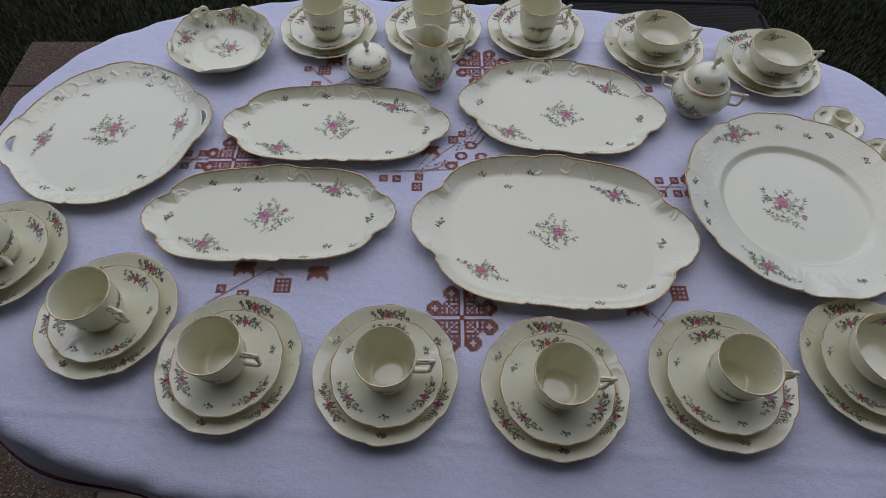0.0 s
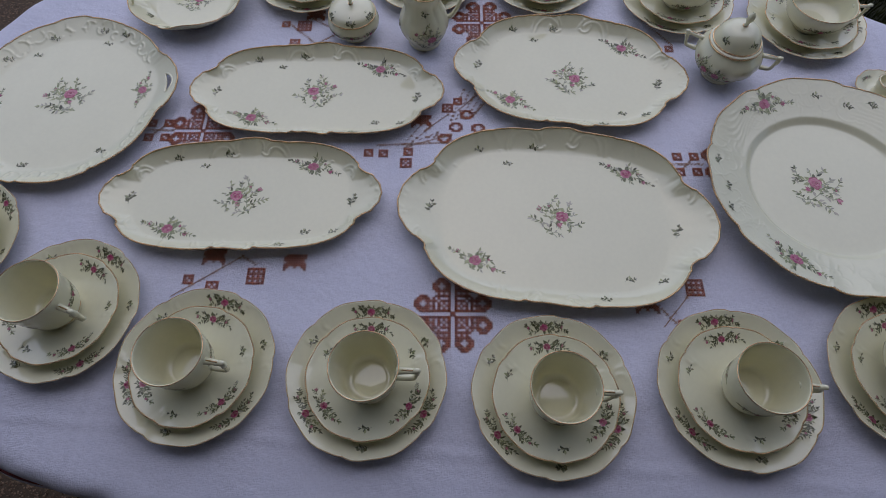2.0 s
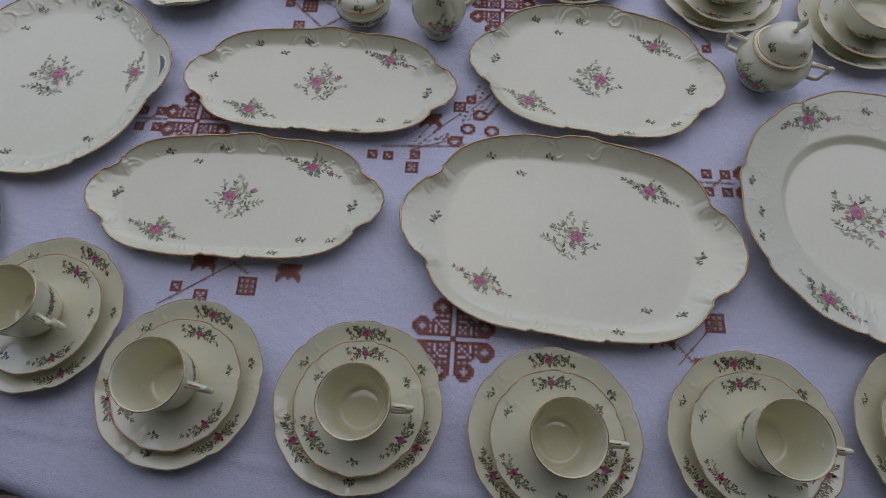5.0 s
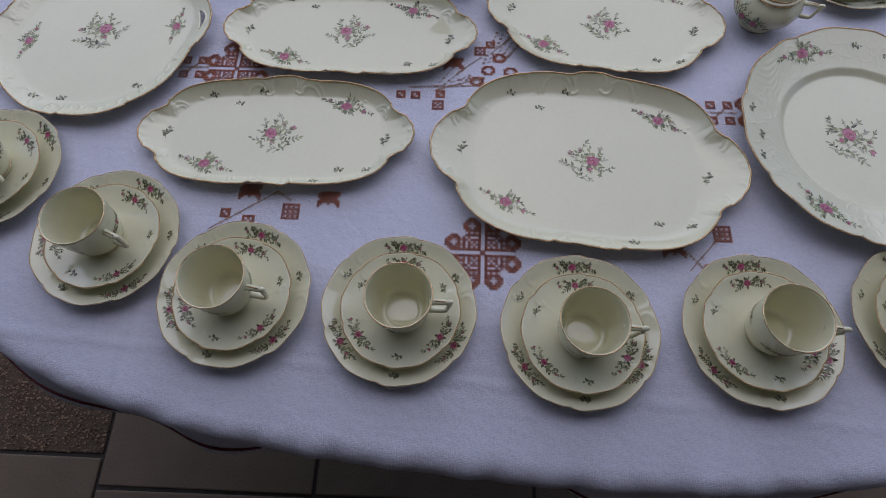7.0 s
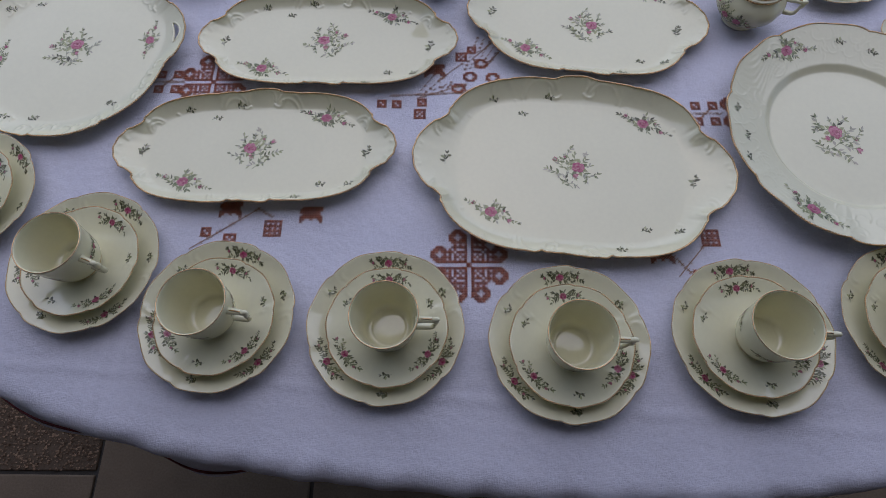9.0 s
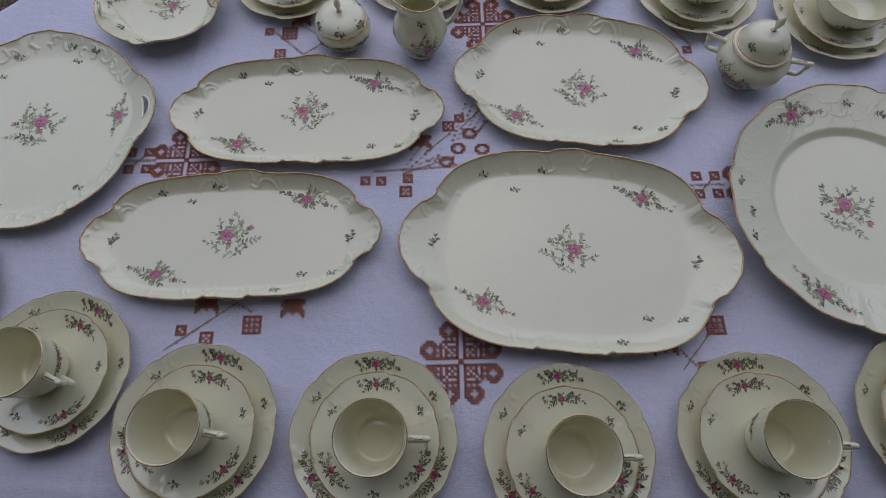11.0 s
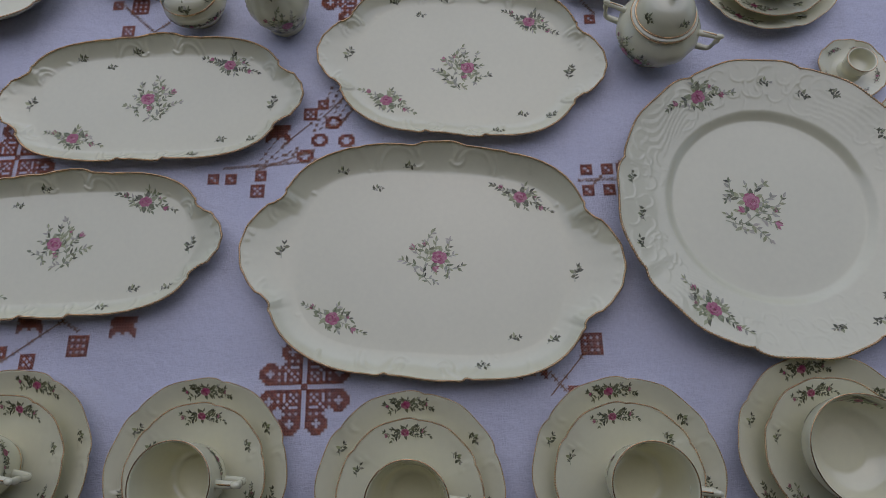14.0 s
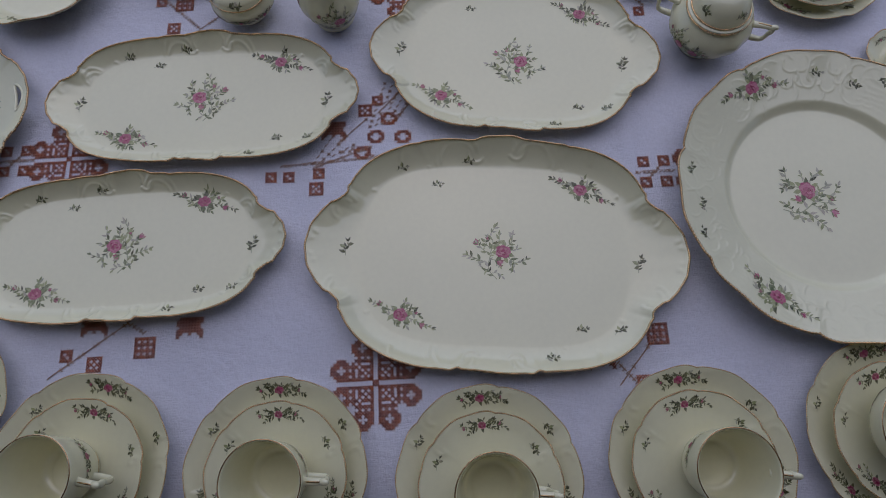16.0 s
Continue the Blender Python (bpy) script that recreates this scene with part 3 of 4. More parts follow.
def ear(parent, attach_r, low_r, z_top, z_low, out, thick, turn=0.0):
    """An angular rocaille handle with a thumb spur and a kinked lower arm."""
    h = z_top - z_low
    line = smooth_line([(attach_r - 0.002, 0, z_top - 0.04 * h), (attach_r + 0.35 * out, 0, z_top + 0.03 * h), (attach_r + 0.78 * out, 0, z_top + 0.05 * h),
                        (attach_r + 0.97 * out, 0, z_top - 0.06 * h), (attach_r + 0.90 * out, 0, z_top - 0.38 * h), (attach_r + 0.86 * out, 0, z_top - 0.68 * h),
                        (attach_r + 0.76 * out, 0, z_low + 0.10 * h), (attach_r + 0.50 * out, 0, z_low + 0.02 * h), (low_r - 0.002, 0, z_low)], 5)
    n = len(line)
    rad = [thick * (1.25 - 0.45 * math.sin(math.pi * i / (n - 1)) + 0.35 * math.exp(-((i - 0.42 * n) / (0.06 * n)) ** 2)) for i in range(n)]
    c, s = math.cos(turn), math.sin(turn)
    v, f = tube(line, rad, 10, flat=1.35)
    spur = tube(smooth_line([(attach_r + 0.80 * out, 0, z_top + 0.06 * h), (attach_r + 1.02 * out, 0, z_top + 0.16 * h), (attach_r + 1.14 * out, 0, z_top + 0.12 * h)], 4), [thick] * 4 + [thick * 0.9] * 2 + [thick * 0.8] * 2 + [thick * 0.4], 8, flat=1.2)
    f = f + [tuple(i + len(v) for i in q) for q in spur[1]]
    v = np.concatenate([v, spur[0]])
    v = np.stack([v[:, 0] * c - v[:, 1] * s, v[:, 0] * s + v[:, 1] * c, v[:, 2]], 1)
    ob = part("handle", v, f, PORCELAIN, parent)
    top = np.array(line[2:n // 2]) + (0, 0, thick * 1.02)
    g, gf = tube(top, [0.0005] * len(top), 5, flat=1.6)
    g = np.stack([g[:, 0] * c - g[:, 1] * s, g[:, 0] * s + g[:, 1] * c, g[:, 2]], 1)
    part("gilt_line", g, gf, GOLD, ob, "gilt line along the handle")
    return ob


def ring(name, radius, z, size, parent, n=96, label="thin gilt line"):
    w = np.linspace(0, 2 * math.pi, n, endpoint=False)
    part(name, *tube(np.stack([radius * np.cos(w), radius * np.sin(w), z + 0 * w], 1), size, 6, True), GOLD, parent, label)


def cup(m, label, seed, tea=False):
    """A coffee cup, tall and tapered, or a wide tea cup with a printed inside."""
    root = thing("tea_cup" if tea else "coffee_cup", m, label, "cup", "cups")
    if tea:
        wall = [(0.024, 0.002), (0.026, 0.004), (0.0265, 0.008), (0.037, 0.013), (0.0450, 0.021), (0.0492, 0.030), (0.0514, 0.040), (0.0522, 0.047)]
    else:
        wall = [(0.0245, 0.002), (0.0262, 0.004), (0.0268, 0.007), (0.0298, 0.011), (0.0325, 0.018), (0.0345, 0.030), (0.0362, 0.044), (0.0380, 0.058), (0.0392, 0.068)]
    fine = [(float(r), float(z)) for r, z in smooth_line(wall, 4)]
    top_r, top_z = fine[-1]
    inner = [(r - 0.0022 - 0.0008 * (1 - z / top_z), z) for r, z in fine if z > (0.024 if tea else 0.016)][::-1]
    prof = [(0.0, 0.0035), (0.020, 0.0035), (0.0225, 0.0), (0.0245, 0.0)] + fine + [(top_r - 0.0009, top_z + 0.0007)] + inner
    low = inner[-1][0]
    if tea:
        prof += [(low * f, z) for f, z in ((0.94, 0.0190), (0.85, 0.0150), (0.70, 0.0116), (0.56, 0.0094), (0.50, 0.0086), (0.46, 0.0088), (0.26, 0.0090), (0.0, 0.0090))]
    else:
        prof += [(low * f, z) for f, z in ((0.965, 0.0128), (0.91, 0.0100), (0.83, 0.0080), (0.76, 0.0072), (0.71, 0.0072), (0.67, 0.0077), (0.62, 0.0079), (0.30, 0.0080), (0.0, 0.0080))]
    part("body", *lathe(prof, 72), PORCELAIN, root)
    ring("gold_rim", top_r - 0.0008, top_z + 0.0005, 0.00065, root)
    ring("gold_foot_line", 0.0266, 0.0055, 0.0004, root)
    rad = profile_radius(fine)
    if tea:
        ear(root, 0.0505, 0.0460, 0.039, 0.018, 0.023, 0.0025)
        for k, at in enumerate((-95, 140, 35)):
            rim_spray(seed + k, 0.024).lay("rose_spray", on_wall(rad, 0.024, at), root)
        inside = lambda u, v, h: on_wall(lambda z: rad(z) - 0.0034, 0.033, 88)(u, v, -h)
        spray(seed + 7, 0.021).lay("leaf_spray_inside", inside, root)
    else:
        ear(root, 0.0370, 0.0335, 0.053, 0.022, 0.0215, 0.0027)
        for k, at in enumerate((-98, 150, 35)):
            rim_spray(seed + k, 0.023).lay("rose_spray", on_wall(rad, 0.036, at), root)
    return root


# ---------------------------------------------------------------- ground, terrace, unseen light blockers
SLAB_X, SLAB_Y, JOINT = 0.523, 0.523, 0.008
TERRACE = (-1.642, 1.30, -1.3, 1.935)  # x from, x to, y from, y to

bm = bmesh.new()
bmesh.ops.create_grid(bm, x_segments=40, y_segments=40, size=60)
for v in bm.verts:
    v.co.z = -0.035 + (0.02 * noise.noise(v.co * 0.8) if v.co.length > 4 else 0)
tagged(bm_part("ground", bm, SOIL, smooth=True), "dark soil under the lawn round the terrace", "ground", kind="structure")

pavement = thing("pavement", Matrix.Identity(4), "terrace of square concrete slabs with dark joints", "pavement", kind="structure")
bm = bmesh.new()
box(bm, (TERRACE[0], TERRACE[2], -0.06), (TERRACE[1], TERRACE[3], -0.006))
bm_part("joint_bed", bm, MORTAR, pavement)


def slab_mesh(name, mat):
    bm = bmesh.new()
    box(bm, (-SLAB_X / 2 + JOINT / 2, -SLAB_Y / 2 + JOINT / 2, -0.045), (SLAB_X / 2 - JOINT / 2, SLAB_Y / 2 - JOINT / 2, 0.0), 0.004)
    me = bpy.data.meshes.new(name)
    bm.to_mesh(me)
    bm.free()
    me.materials.append(mat)
    return me


smooth_slab, rough_slab = slab_mesh("slab", SLAB), slab_mesh("aggregate_slab", PEBBLE_BED)
rnd = random.Random(4)
aggregate = []
for i in range(-2, 5):
    for j in range(-5, 4):
        x, y = -0.826 + SLAB_X * (i + 0.5), 0.105 + SLAB_Y * (j + 0.5) + (0.0 if i < 0 else -0.07)
        x0, x1 = max(x - SLAB_X / 2, TERRACE[0]), min(x + SLAB_X / 2, TERRACE[1])
        y0, y1 = max(y - SLAB_Y / 2, TERRACE[2]), min(y + SLAB_Y / 2, TERRACE[3])
        if x1 - x0 < 0.05 or y1 - y0 < 0.05:
            continue
        x, y = (x0 + x1) / 2, (y0 + y1) / 2
        coarse = (i < 0 and j >= 0) or (i, j) in ((2, 1), (4, 0), (1, -2))
        ob = new("aggregate_slab" if coarse else "slab", rough_slab if coarse else smooth_slab)
        ob.parent = pavement
        ob.matrix_basis = pose(x, y, rnd.uniform(-0.002, 0.002), 0, 0, rnd.uniform(-0.3, 0.3)) @ Matrix.Diagonal(((x1 - x0) / SLAB_X, (y1 - y0) / SLAB_Y, 1, 1))
        if coarse and i < 0:
            aggregate.append((x0 + 0.006, x1 - 0.006, y0 + 0.006, y1 - 0.006))

# washed pebbles in the coarse slabs beside the table
verts, faces = [], []
for x0, x1, y0, y1 in aggregate:
    for k in range(int(30000 * (x1 - x0) * (y1 - y0))):
        px, py, r = rnd.uniform(x0, x1), rnd.uniform(y0, y1), rnd.uniform(0.0012, 0.0036)
        a, e, b0 = rnd.random() * 3, rnd.uniform(0.6, 1.0), len(verts)
        for q in range(6):
            w = a + q * math.pi / 3
            verts.append((px + r * math.cos(w), py + e * r * math.sin(w), 0.0015))
        verts.append((px, py, 0.0015 + r * 0.45))
        faces += [(b0 + q, b0 + (q + 1) % 6, b0 + 6) for q in range(6)]
tagged(part("pebbles", verts, faces, PEBBLE, pavement), "small brown washed pebbles", kind="stuff")

# lawn
rng = np.random.default_rng(3)
n = 260000
gx, gy = rng.uniform(-3.0, 3.0, n), rng.uniform(0.8, 3.4, n)
keep = (gx < TERRACE[0] - 0.01) | (gx > TERRACE[1] + 0.03) | (gy > TERRACE[3] + 0.01)
gx, gy = gx[keep], gy[keep]
n = len(gx)
hgt, wid, ang = rng.uniform(0.012, 0.034, n), rng.uniform(0.0010, 0.0024, n), rng.uniform(0, 6.283, n)
lean, way = rng.uniform(0.1, 0.9, n) * hgt, rng.uniform(0, 6.283, n)
v = np.zeros((n, 5, 3))
for k, (t, s) in enumerate(((0, 1), (0, -1), (0.55, 0.8), (0.55, -0.8), (1, 0))):
    v[:, k, 0] = gx + s * wid * np.cos(ang) + lean * np.cos(way) * t * t
    v[:, k, 1] = gy + s * wid * np.sin(ang) + lean * np.sin(way) * t * t
    v[:, k, 2] = -0.03 + hgt * t
base = np.arange(n)[:, None] * 5
faces = np.concatenate([base + [0, 1, 3, 2]], 0).tolist() + (base + [2, 3, 4]).tolist()
tagged(part("lawn_grass", v.reshape(-1, 3), faces, GRASS, smooth=False), "short dark green lawn grass beyond the terrace", "grass", kind="stuff")

# unseen plain dark wall behind the camera, added to block sky light there
bm = bmesh.new()
box(bm, (-5, -1.6, -0.1), (5, -1.3, 3.2))
tagged(bm_part("wall_sky_blocker", bm, WALL_BLOCKER), "plain dark unseen wall, added to block sky light from behind", "wall", kind="structure")
# unseen roof, added to cut the sky so the near side gets darker
bm = bmesh.new()
box(bm, (-5, -1.6, 2.15), (5, 0.52, 2.28), 0.01)
tagged(bm_part("roof_sky_blocker", bm, ROOF_BLOCKER), "unseen flat roof, added to dim the table's near side", "roof", kind="structure")

# ---------------------------------------------------------------- table and cloth
TABLE = pose(0.0606, 0.5972, 0, 0, 0, -4.2)
TA, TB, TN = 0.838, 0.500, 2.75
table_reach = super_radius(TA, TB, TN)

table = thing("garden_table", TABLE, "oval brown wooden garden table under a white cloth", "table")
w = np.linspace(0, 2 * math.pi, 96, endpoint=False)
r = table_reach(w) - 0.022
ringv = [np.stack([r * f * np.cos(w), r * f * np.sin(w), z + 0 * w], 1) for f, z in ((1, TOP - 0.03), (1, TOP - 0.006), (0.99, TOP - 0.002))]
v = np.concatenate(ringv)
faces = [tuple(range(96))[::-1], tuple(range(192, 288))]
for k in range(2):
    faces += [(k * 96 + i, k * 96 + (i + 1) % 96, (k + 1) * 96 + (i + 1) % 96, (k + 1) * 96 + i) for i in range(96)]
part("tabletop", v, faces, WOOD, table, smooth=False)
for sx in (-1, 1):
    for sy in (-1, 1):
        bm = bmesh.new()
        box(bm, (sx * 0.52 - 0.03, sy * 0.26 - 0.03, 0.0), (sx * 0.52 + 0.03, sy * 0.26 + 0.03, TOP - 0.03), 0.006)
        bm_part("leg", bm, WOOD, table)
for sy in (-1, 1):
    bm = bmesh.new()
    box(bm, (-0.50, sy * 0.26 - 0.012, TOP - 0.11), (0.50, sy * 0.26 + 0.012, TOP - 0.032), 0.004)
    bm_part("apron", bm, WOOD, table)

cloth = thing("tablecloth", TABLE, "white linen tablecloth with russet cross-stitch, draped over the table", "tablecloth")


def cloth_point(w, f):
    """f up to 1 on the table, to 1.2 round its edge, to 2 down the hanging side."""
    w, f = np.broadcast_arrays(np.asarray(w, float), np.asarray(f, float))
    rr = table_reach(w)
    flat = np.clip(f, 0, 1) * (rr - 0.024)
    bend = np.clip((f - 1) / 0.2, 0, 1) * math.pi / 2
    drop = np.clip((f - 1.2) / 0.8, 0, 1)
    fold = np.sin(11 * w + 1.1 * np.sin(3 * w)) * 0.6 + np.sin(23 * w + 2.0 * np.sin(2 * w + 1)) * 0.35 + np.sin(5 * w + 0.7) * 0.35
    out = flat + 0.028 * np.sin(bend) - drop * 0.004 + drop ** 1.1 * 0.04 * np.abs(np.sin(2 * w + 0.37)) ** 6 + drop ** 1.2 * 0.022 * fold
    length = 0.10 + 0.02 * np.abs(np.sin(2 * w + 0.37)) ** 4 + 0.012 * np.sin(7 * w)
    pucker = 0.5 + 0.22 * np.sin(31 * w + 2.1 * np.sin(4 * w)) + 0.16 * np.sin(53 * w + 3.0 * np.sin(7 * w + 1)) + 0.12 * np.sin(67 * w + 9 * f)
    edge = np.exp(-((f - 1.12) / 0.13) ** 2)
    out = out + 0.006 * edge * pucker
    z = TOP - 0.028 * (1 - np.cos(bend)) - drop * length + 0.004 * edge * pucker
    x, y = out * np.cos(w), out * np.sin(w)
    z = z + 0.0008 * (np.sin(9 * x + 3 * y) * np.sin(7 * y + 1)) * np.clip((f - 0.55) * 4, 0, 1) - 0.0006 * np.clip((f - 0.55) * 4, 0, 1)
    return np.stack([x, y, z], -1)


nw = 480
ang = np.linspace(0, 2 * math.pi, nw, endpoint=False)
levels = list(np.linspace(0.02, 1, 44)) + list(np.linspace(1.03, 1.2, 7)) + list(np.linspace(1.24, 2.0, 20))
v = np.concatenate([cloth_point(ang, f) for f in levels])
faces = [tuple(range(nw))]
ii = np.arange(nw)
jj = (ii + 1) % nw
for k in range(len(levels) - 1):
    faces += list(zip(k * nw + ii, (k + 1) * nw + ii, (k + 1) * nw + jj, k * nw + jj))
part("cloth", v, faces, LINEN, cloth)
for f in (1.74, 1.80):
    line = cloth_point(ang, f)
    line[:, :2] *= 1.0022
    fv, ff = tube(line, 0.0011, 5, True)
    part("hem_stripe", fv, ff, HEM_THREAD, cloth, "dark red stitched line above the hem")

# ---- cross-stitch
CELL = 0.0034
STAR = """
####
#.##
##.#
####
""".strip().split()
KNOT = """
#####
#.#.#
##.##
#.#.#
#####
""".strip().split()
RING = """
.####.
##..##
#....#
##..##
.####.
""".strip().split()
BOX = """
#######
#.#.#.#
#######
#.#.#.#
#######
#.#.#.#
#######
""".strip().split()
FULL = """
.########
#########
########.
.#######.
#########
##..#..##
#.......#
""".strip().split()

stitches = {"russet": [], "pale": []}


def stitch_rows(rows, cx, cy, tone="russet"):
    n, m_ = len(rows), len(rows[0])
    for j, row in enumerate(rows):
        for i, ch in enumerate(row):
            if ch == "#":
                stitches[tone].append((cx + (i - (m_ - 1) / 2) * CELL, cy + ((n - 1) / 2 - j) * CELL))


def stitch_flower(cx, cy):
    """Eight petals round a centre, a pair in each quarter, with open stars in the petals."""
    for q in range(4):
        for j in range(14):
            for i in range(14):
                a, b = max(i, j), min(i, j)
                if b > 6 or (a == 13 and b not in (2, 3, 4)) or (a == 12 and b in (0, 6)) or (b == 6 and 6 < a < 9) or (i % 2 and j % 2 and a < 8):
                    continue
                star = abs(a - 10) + abs(b - 3) < 2
                ring = i == j and i in (2, 4, 6) or (a, b) in ((7, 3), (5, 2))
                if not star and not ring:
                    x, y = (i + 1.3) * CELL, (j + 1.3) * CELL
                    for _ in range(q):
                        x, y = -y, x
                    stitches["russet"].append((cx + x, cy + y))
    for k in range(-3, 4):
        for s in (-1, 1):
            if k % 2:
                stitches["russet"].append((cx + 0.5 * k * CELL, cy + 0.5 * s * k * CELL))


def stitch_line(x0, y0, x1, y1, tone="pale", skip=1.35):
    n = max(2, int(math.hypot(x1 - x0, y1 - y0) / (CELL * skip)))
    for k in range(n + 1):
        stitches[tone].append((x0 + (x1 - x0) * k / n, y0 + (y1 - y0) * k / n))


for x, y in ((0.052, 0.366), (0.102, 0.888), (-0.328, 0.658), (0.470, 0.600)):
    stitch_flower(x, y)
for x, y in ((-0.210, 0.418), (0.369, 0.404), (-0.199, 0.880)):
    stitch_rows(BOX, x, y)
for x, y in ((-0.211, 0.841), (-0.017, 0.600), (0.044, 0.703), (-0.266, 0.402)):
    stitch_rows(KNOT, x, y)
for x, y in ((-0.160, 0.438), (-0.270, 0.446), (0.303, 0.380), (-0.182, 0.905), (0.004, 0.677)):
    stitch_rows(FULL, x, y)
for x, y in ((-0.299, 0.413), (-0.231, 0.884), (0.346, 0.353), (0.409, 0.828), (-0.073, 0.618), (-0.051, 0.617), (-0.014, 0.620), (0.060, 0.716)):
    stitch_rows(STAR, x, y)
for cx, cy in ((-0.396, 0.659), (0.396, 0.599)):
    for sx in (-1, 1):
        for sy in (-1, 1):
            stitch_rows(STAR, cx + sx * 0.0125, cy + sy * 0.0135)
    stitch_line(cx - 0.022, cy, cx + 0.022, cy)
    stitch_line(cx - 0.008, cy - 0.008, cx + 0.008, cy + 0.008)
for x, y in ((0.057, 0.666), (0.091, 0.664), (0.040, 0.645), (0.074, 0.690)):
    stitch_rows(RING, x, y)
for x in range(5):
    stitch_line(0.05 + 0.008 * x, 0.68 + 0.002 * x, 0.07 + 0.009 * x, 0.74 - 0.004 * x, skip=2.2)
    stitch_line(-0.02 + 0.012 * x, 0.635 + 0.004 * x, 0.005 + 0.012 * x, 0.672 - 0.008 * x, skip=2.2)
for a in ((-0.315, 0.390, -0.232, 0.447), (-0.232, 0.447, -0.212, 0.435), (0.30, 0.40, 0.345, 0.345), (0.369, 0.404, 0.322, 0.352), (-0.225, 0.886, -0.175, 0.838), (-0.175, 0.838, -0.13, 0.872), (-0.19, 0.90, -0.16, 0.88),
          (-0.06, 0.632, 0.06, 0.638), (-0.02, 0.628, 0.05, 0.652), (0.062, 0.70, 0.105, 0.745), (0.085, 0.69, 0.115, 0.73), (0.01, 0.66, 0.045, 0.69), (0.415, 0.838, 0.37, 0.90), (-0.42, 0.659, -0.45, 0.659)):
    stitch_line(*a)
into = TABLE.inverted()
rnd = random.Random(8)
for tone, spots in stitches.items():
    verts, faces = [], []
    for x, y in spots:
        q = into @ Vector((x, y, 0))
        if tone == "pale":
            pairs = ((1, 1),) if rnd.random() < 0.5 else ((1, 1), (1, -1))
        else:
            pairs = ((1, 1), (1, -1))
        for layer, (dx, dy) in enumerate(pairs):
            e, t = CELL * 0.60, CELL * 0.125
            jx, jy, b0 = rnd.uniform(-1, 1) * 0.0002, rnd.uniform(-1, 1) * 0.0002, len(verts)
            for u, s, z in ((-1, -1, 0.0), (-1, 1, 0.0), (0, -1, 1.0), (0, 1, 1.0), (1, -1, 0.0), (1, 1, 0.0)):
                verts.append((q.x + jx + dx * e * u - dy * s * t, q.y + jy + dy * e * u + dx * s * t, TOP + 0.0005 + z * (0.0005 + 0.0002 * layer)))
            faces += [(b0, b0 + 2, b0 + 3, b0 + 1), (b0 + 2, b0 + 4, b0 + 5, b0 + 3)]
    tagged(part("embroidery", verts, faces, THREAD if tone == "russet" else THREAD_PALE, cloth, smooth=False), tone + " cross-stitch embroidery", kind="stuff")

# ---------------------------------------------------------------- serving dishes
LIFT = TOP + 0.0006
serving_tray(pose(-0.158, 0.725, LIFT, 0, 0, -1.0), 0.168, 0.088, 3.4, 0.140, 0.057, 0.043, 0.021, "long ivory porcelain tray, its back edge beside the small pot", 100, -1, (0.002, 0.005))
serving_tray(pose(-0.244, 0.535, LIFT, 0, 0, 0.6), 0.168, 0.088, 3.4, 0.140, 0.057, 0.043, 0.021, "long ivory porcelain tray with pink rose prints and gilt edge", 140, -1, (0.0, 0.003))
serving_tray(pose(0.236, 0.766, LIFT, 0, 0, -6.5), 0.152, 0.112, 3.0, 0.106, 0.0775, 0.058, 0.026, "medium oval ivory porcelain platter with rose prints and gilt edge", 180, 1, (0.0, -0.008), tilt=-12)
serving_tray(pose(0.193, 0.505, LIFT, 0, 0, -5.0), 0.181, 0.136, 3.1, 0.145, 0.073, 0.067, 0.030, "large oval ivory porcelain platter with roses and beaded gilt edge", 220, 1, (0.0, 0.002), rise=0.0255, tilt=-12)


